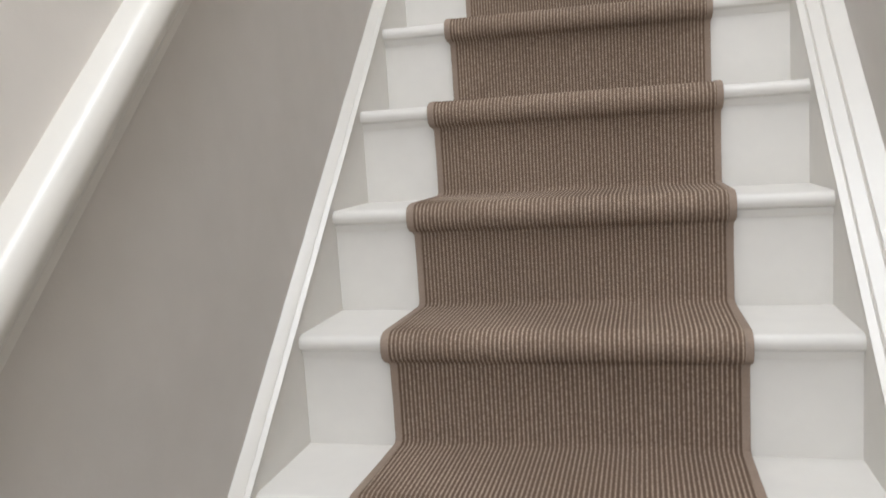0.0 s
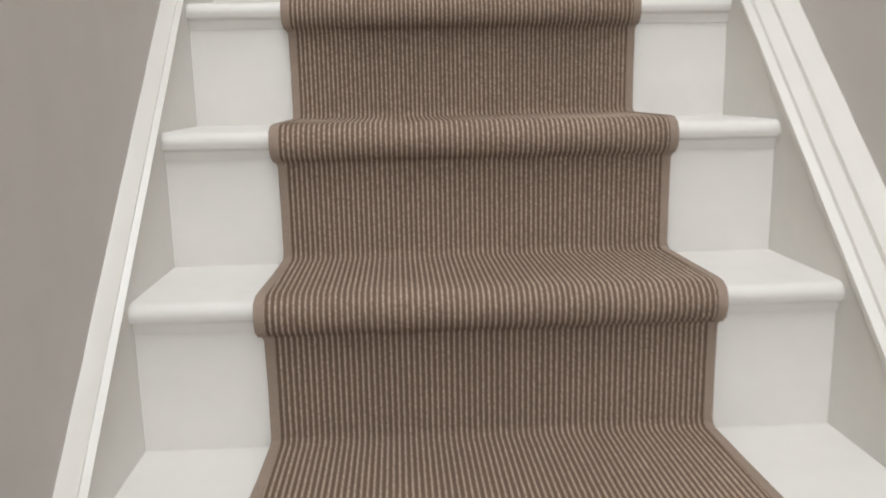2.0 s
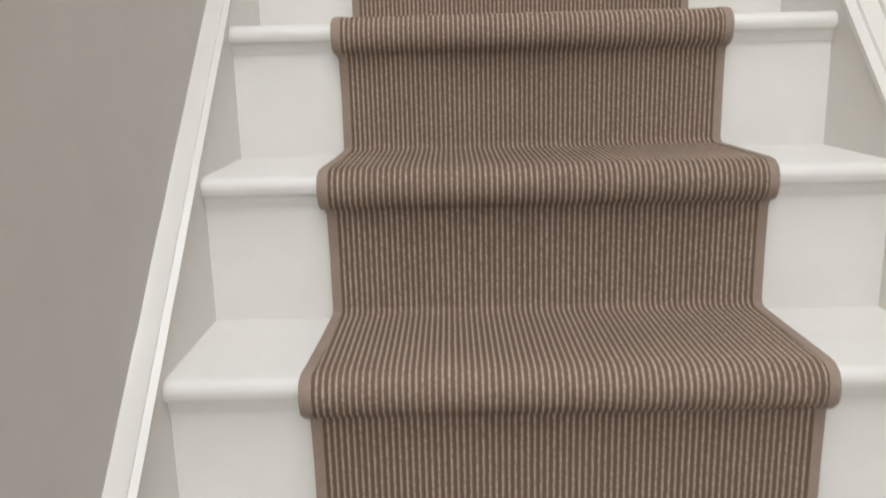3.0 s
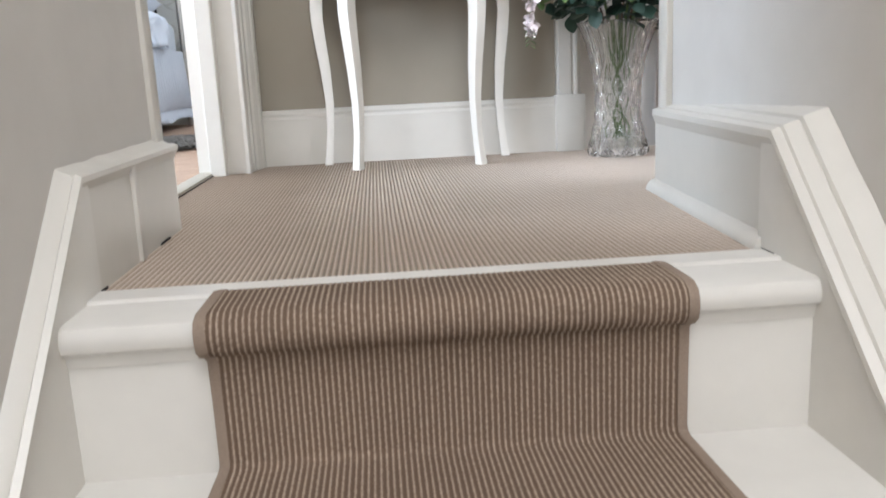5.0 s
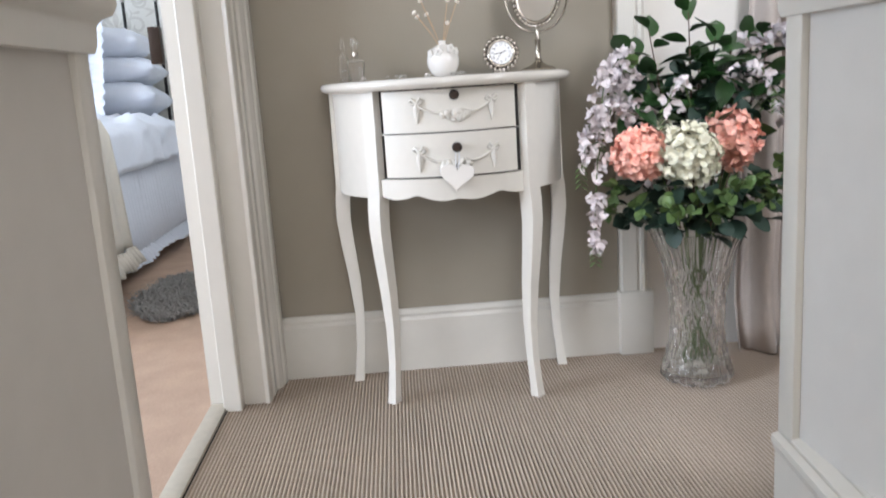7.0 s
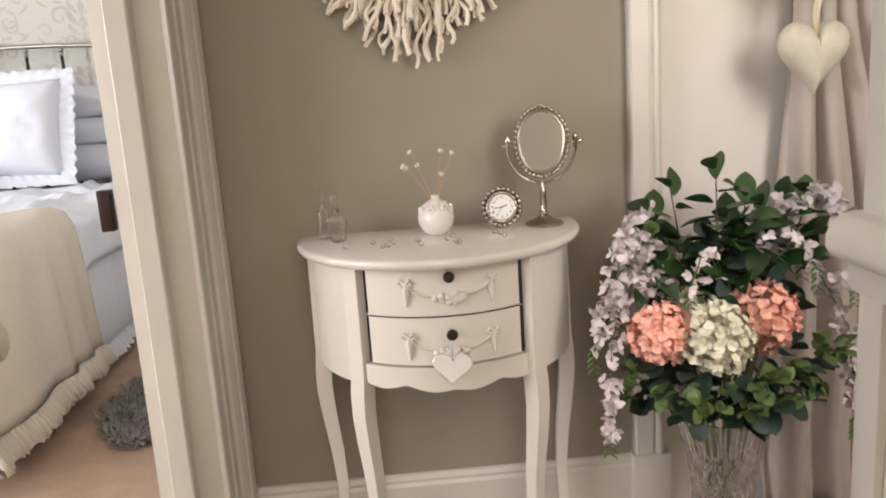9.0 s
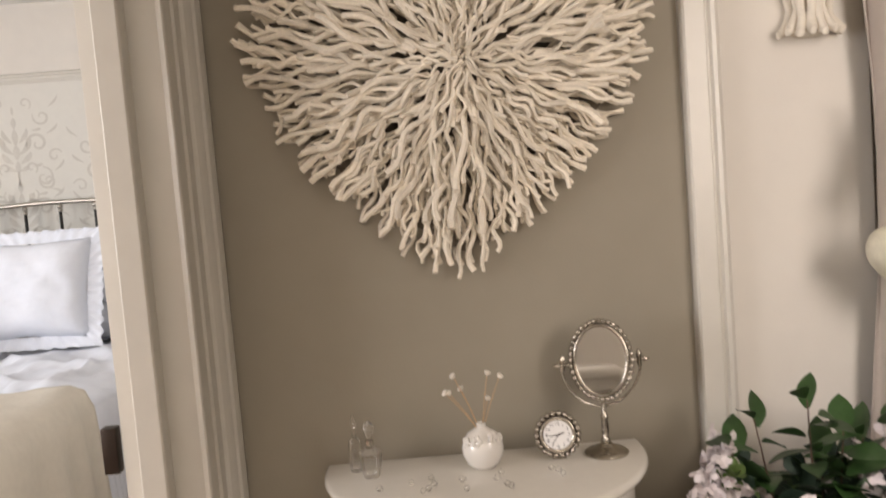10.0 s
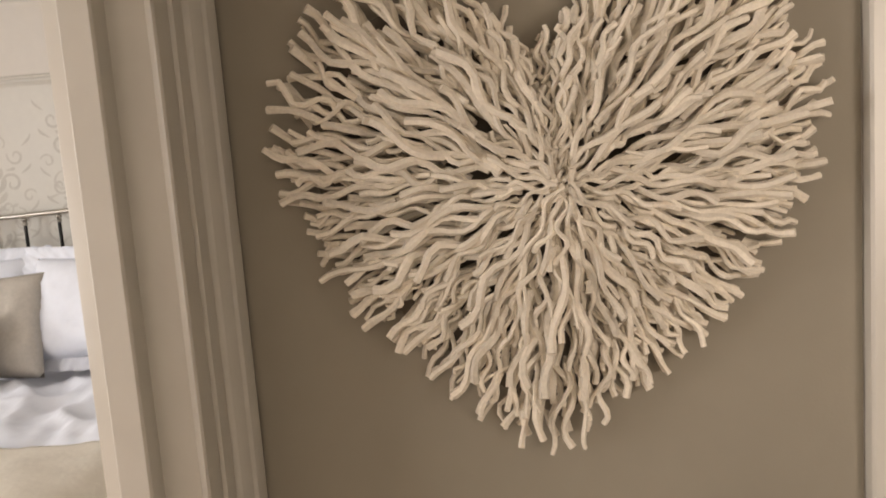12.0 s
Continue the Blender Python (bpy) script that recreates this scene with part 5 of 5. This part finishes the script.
def curtain_mesh():
    bm = bmesh.new()
    secs = []
    n = 110
    for k in range(34):
        z = 0.004 + 2.22 * k / 33
        gather = math.exp(-((z - 1.24) / 0.42) ** 2)
        x0 = 0.872 + 0.040 * gather - 0.02 * math.exp(-((z - 0.1) / 0.2) ** 2)
        x1 = 1.52 - 0.34 * gather
        ring = []
        for i in range(n + 1):
            u = i / n
            ph = u * 2 * math.pi * 6.5 + 0.5 * math.sin(z * 1.4)
            amp = 0.030 - 0.012 * gather
            y = 1.585 + amp * math.sin(ph) + 0.012 * math.sin(2.3 * ph + z) * (1 - gather) - 0.03 * math.exp(-((z - 0.0) / 0.12) ** 2)
            ring.append((x0 + (x1 - x0) * u + 0.006 * math.cos(ph), y, z))
        secs.append(ring)
    return sweep(bm, secs, closed=False)


cur = solid("curtain", curtain_mesh(), M_CURT, "taupe silk curtain gathered by a ribbon tie-back", "curtain", smooth=180)
thick(cur, 0.003)
bm = bmesh.new()
tube(bm, [(0.88, 1.60, 2.25), (2.36, 1.60, 2.25)], 0.014, 12)
pole = thing("curtain_pole", "cream curtain pole over the curtain", "curtain pole")
part("pole", bm, M_PLAST, pole, "", 60)

fh = thing("hanging_heart", "cream padded fabric heart hung on a satin bow", "hanging heart", (0.918, 1.515, 1.078))
bm = bmesh.new()
hl = heart_line(0.150, 0.150, 44)
sweep(bm, [[(x * k, y, z * k) for x, z in hl] for k, y in ((0.25, -0.033), (0.6, -0.029), (0.85, -0.020), (0.97, -0.008), (1.0, 0.0), (0.97, 0.008), (0.85, 0.020), (0.6, 0.029), (0.25, 0.033))])
part("padded_heart", bm, M_GLIT, fh, "padded heart of cream glitter fabric", 60)


def ribbon(pts, w, name="ribbon"):
    """A flat satin band of width w along x through pts (x, y, z)."""
    bm = bmesh.new()
    secs = []
    for i, p in enumerate(pts):
        tw = 0.4 * math.sin(i * 1.1)
        secs.append([(p[0] - w / 2 * math.cos(tw), p[1] - w / 2 * math.sin(tw), p[2]), (p[0], p[1] - 0.003, p[2]), (p[0] + w / 2 * math.cos(tw), p[1] + w / 2 * math.sin(tw), p[2])])
    sweep(bm, secs, closed=False)
    ob = part(name, bm, M_SATIN, fh, "cream satin ribbon", 180)
    return thick(ob, 0.0015)


ribbon([(0.0, -0.012, 0.030), (0.002, -0.014, 0.08), (0.010, -0.016, 0.13), (0.02, -0.012, 0.19)], 0.012)
ribbon([(0.0, -0.012, 0.030), (-0.006, -0.014, 0.08), (0.004, -0.016, 0.13), (0.016, -0.012, 0.19)], 0.012)
for s, dx in ((-1, -0.028), (1, 0.062)):
    ribbon([(0.015, -0.015, 0.205), (0.010 + dx * 0.5, -0.035, 0.190), (dx, -0.042, 0.130), (dx - 0.004, -0.036, 0.108), (dx + 0.004, -0.016, 0.125), (0.012 + dx * 0.5, -0.004, 0.180), (0.015, -0.010, 0.205)], 0.032, "bow_loop")
bm = bmesh.new()
for i in range(16):
    ball(bm, (0.015 + rnd.uniform(-0.045, 0.05), -0.02 + rnd.uniform(-0.012, 0.01), 0.235 + rnd.uniform(-0.035, 0.05)), rnd.uniform(0.012, 0.022), 8, (1, 0.7, 0.9))
part("rosette", bm, M_GLIT, fh, "ruffled cream rosette", 60)

# corbel
cb = thing("wall_corbel", "ornate cream plaster corbel on the white wall", "corbel", (0.815, BACK_Y + 0.004, 1.60))
for z0, z1, w, d in ((0.093, 0.108, 0.088, 0.105), (0.079, 0.092, 0.083, 0.100), (0.066, 0.078, 0.076, 0.093)):
    part("abacus", box(-w, -d, z0, w, 0.0, z1, 0.004, 3), M_PLAST, cb)
bm = bmesh.new()
secs = []
for z, w, d in ((0.067, 0.066, 0.082), (0.052, 0.068, 0.088), (0.036, 0.064, 0.084), (0.028, 0.058, 0.076), (0.016, 0.061, 0.078), (-0.004, 0.055, 0.068), (-0.022, 0.044, 0.054), (-0.036, 0.036, 0.046), (-0.052, 0.033, 0.042), (-0.070, 0.036, 0.044), (-0.084, 0.038, 0.046), (-0.094, 0.030, 0.036), (-0.100, 0.016, 0.020)):
    secs.append([(w * math.cos(a), -d * max(0, math.sin(a)), z + 0.002 * math.sin(9 * a)) for a in [math.pi * i / 28 for i in range(29)]])
sweep(bm, secs)
body = part("bracket", bm, M_PLAST, cb, "", 60)
# long folded leaves, spreading out again at the foot
for i in range(9):
    a = radians(168 - 19.5 * i)
    c, sn = math.cos(a), math.sin(a)
    lean = 0.004 * math.sin(2.3 * i)
    foot = -0.092 - 0.007 * sn + 0.004 * (i % 2)
    pts = [(0.052 * c, -0.064 * sn, 0.004), (0.042 * c + lean, -0.054 * sn, -0.024), (0.036 * c + lean, -0.047 * sn, -0.048), (0.041 * c, -0.051 * sn, -0.070), (0.053 * c, -0.063 * sn, foot + 0.006), (0.062 * c, -0.073 * sn, foot), (0.065 * c, -0.076 * sn, foot + 0.007)]
    bm = bmesh.new()
    tube(bm, pts, [0.004, 0.0085, 0.0075, 0.0085, 0.0100, 0.0075, 0.003], 9)
    part("acanthus_leaf", bm, M_PLAST, body, "", 60)
# scrolls at both upper corners
for s in (-1, 1):
    bm = bmesh.new()
    tube(bm, [(s * (0.040 + (0.021 - 0.0032 * t) * math.cos(t + 0.6)), -0.070 - 0.0022 * t, 0.030 + (0.025 - 0.0036 * t) * math.sin(t + 0.6)) for t in [i * 0.36 for i in range(17)]], [0.0082 - 0.0003 * i for i in range(17)], 9)
    part("carved_scroll", bm, M_PLAST, body, "", 60)
    for k, (x, y, z, dx, dz) in enumerate(((0.060, -0.034, 0.052, 0.012, -0.024), (0.056, -0.030, 0.016, 0.010, -0.022), (0.022, -0.082, 0.056, 0.018, 0.008), (0.020, -0.076, 0.002, 0.022, -0.014))):
        bm = bmesh.new()
        tube(bm, [(s * (x - 0.4 * dx), y - 0.004, z - 0.5 * dz), (s * (x + 0.2 * dx), y - 0.010, z), (s * (x + 0.5 * dx), y - 0.007, z + 0.6 * dz), (s * (x + 0.4 * dx), y, z + dz)], [0.005, 0.010, 0.009, 0.003], 9)
        part("acanthus_leaf", bm, M_PLAST, body, "", 60)
# five-petalled flower between the scrolls
bm = bmesh.new()
for i in range(6):
    a = 2 * math.pi * i / 5 + 0.3
    r = 0.0135 * (i < 5)
    ball(bm, (r * math.cos(a), -0.090 - 0.003 * (i == 5), 0.030 + r * math.sin(a)), 0.0100 if i < 5 else 0.006, 10, (1, 0.6, 1))
part("carved_flower", bm, M_PLAST, body, "carved flower", 60)
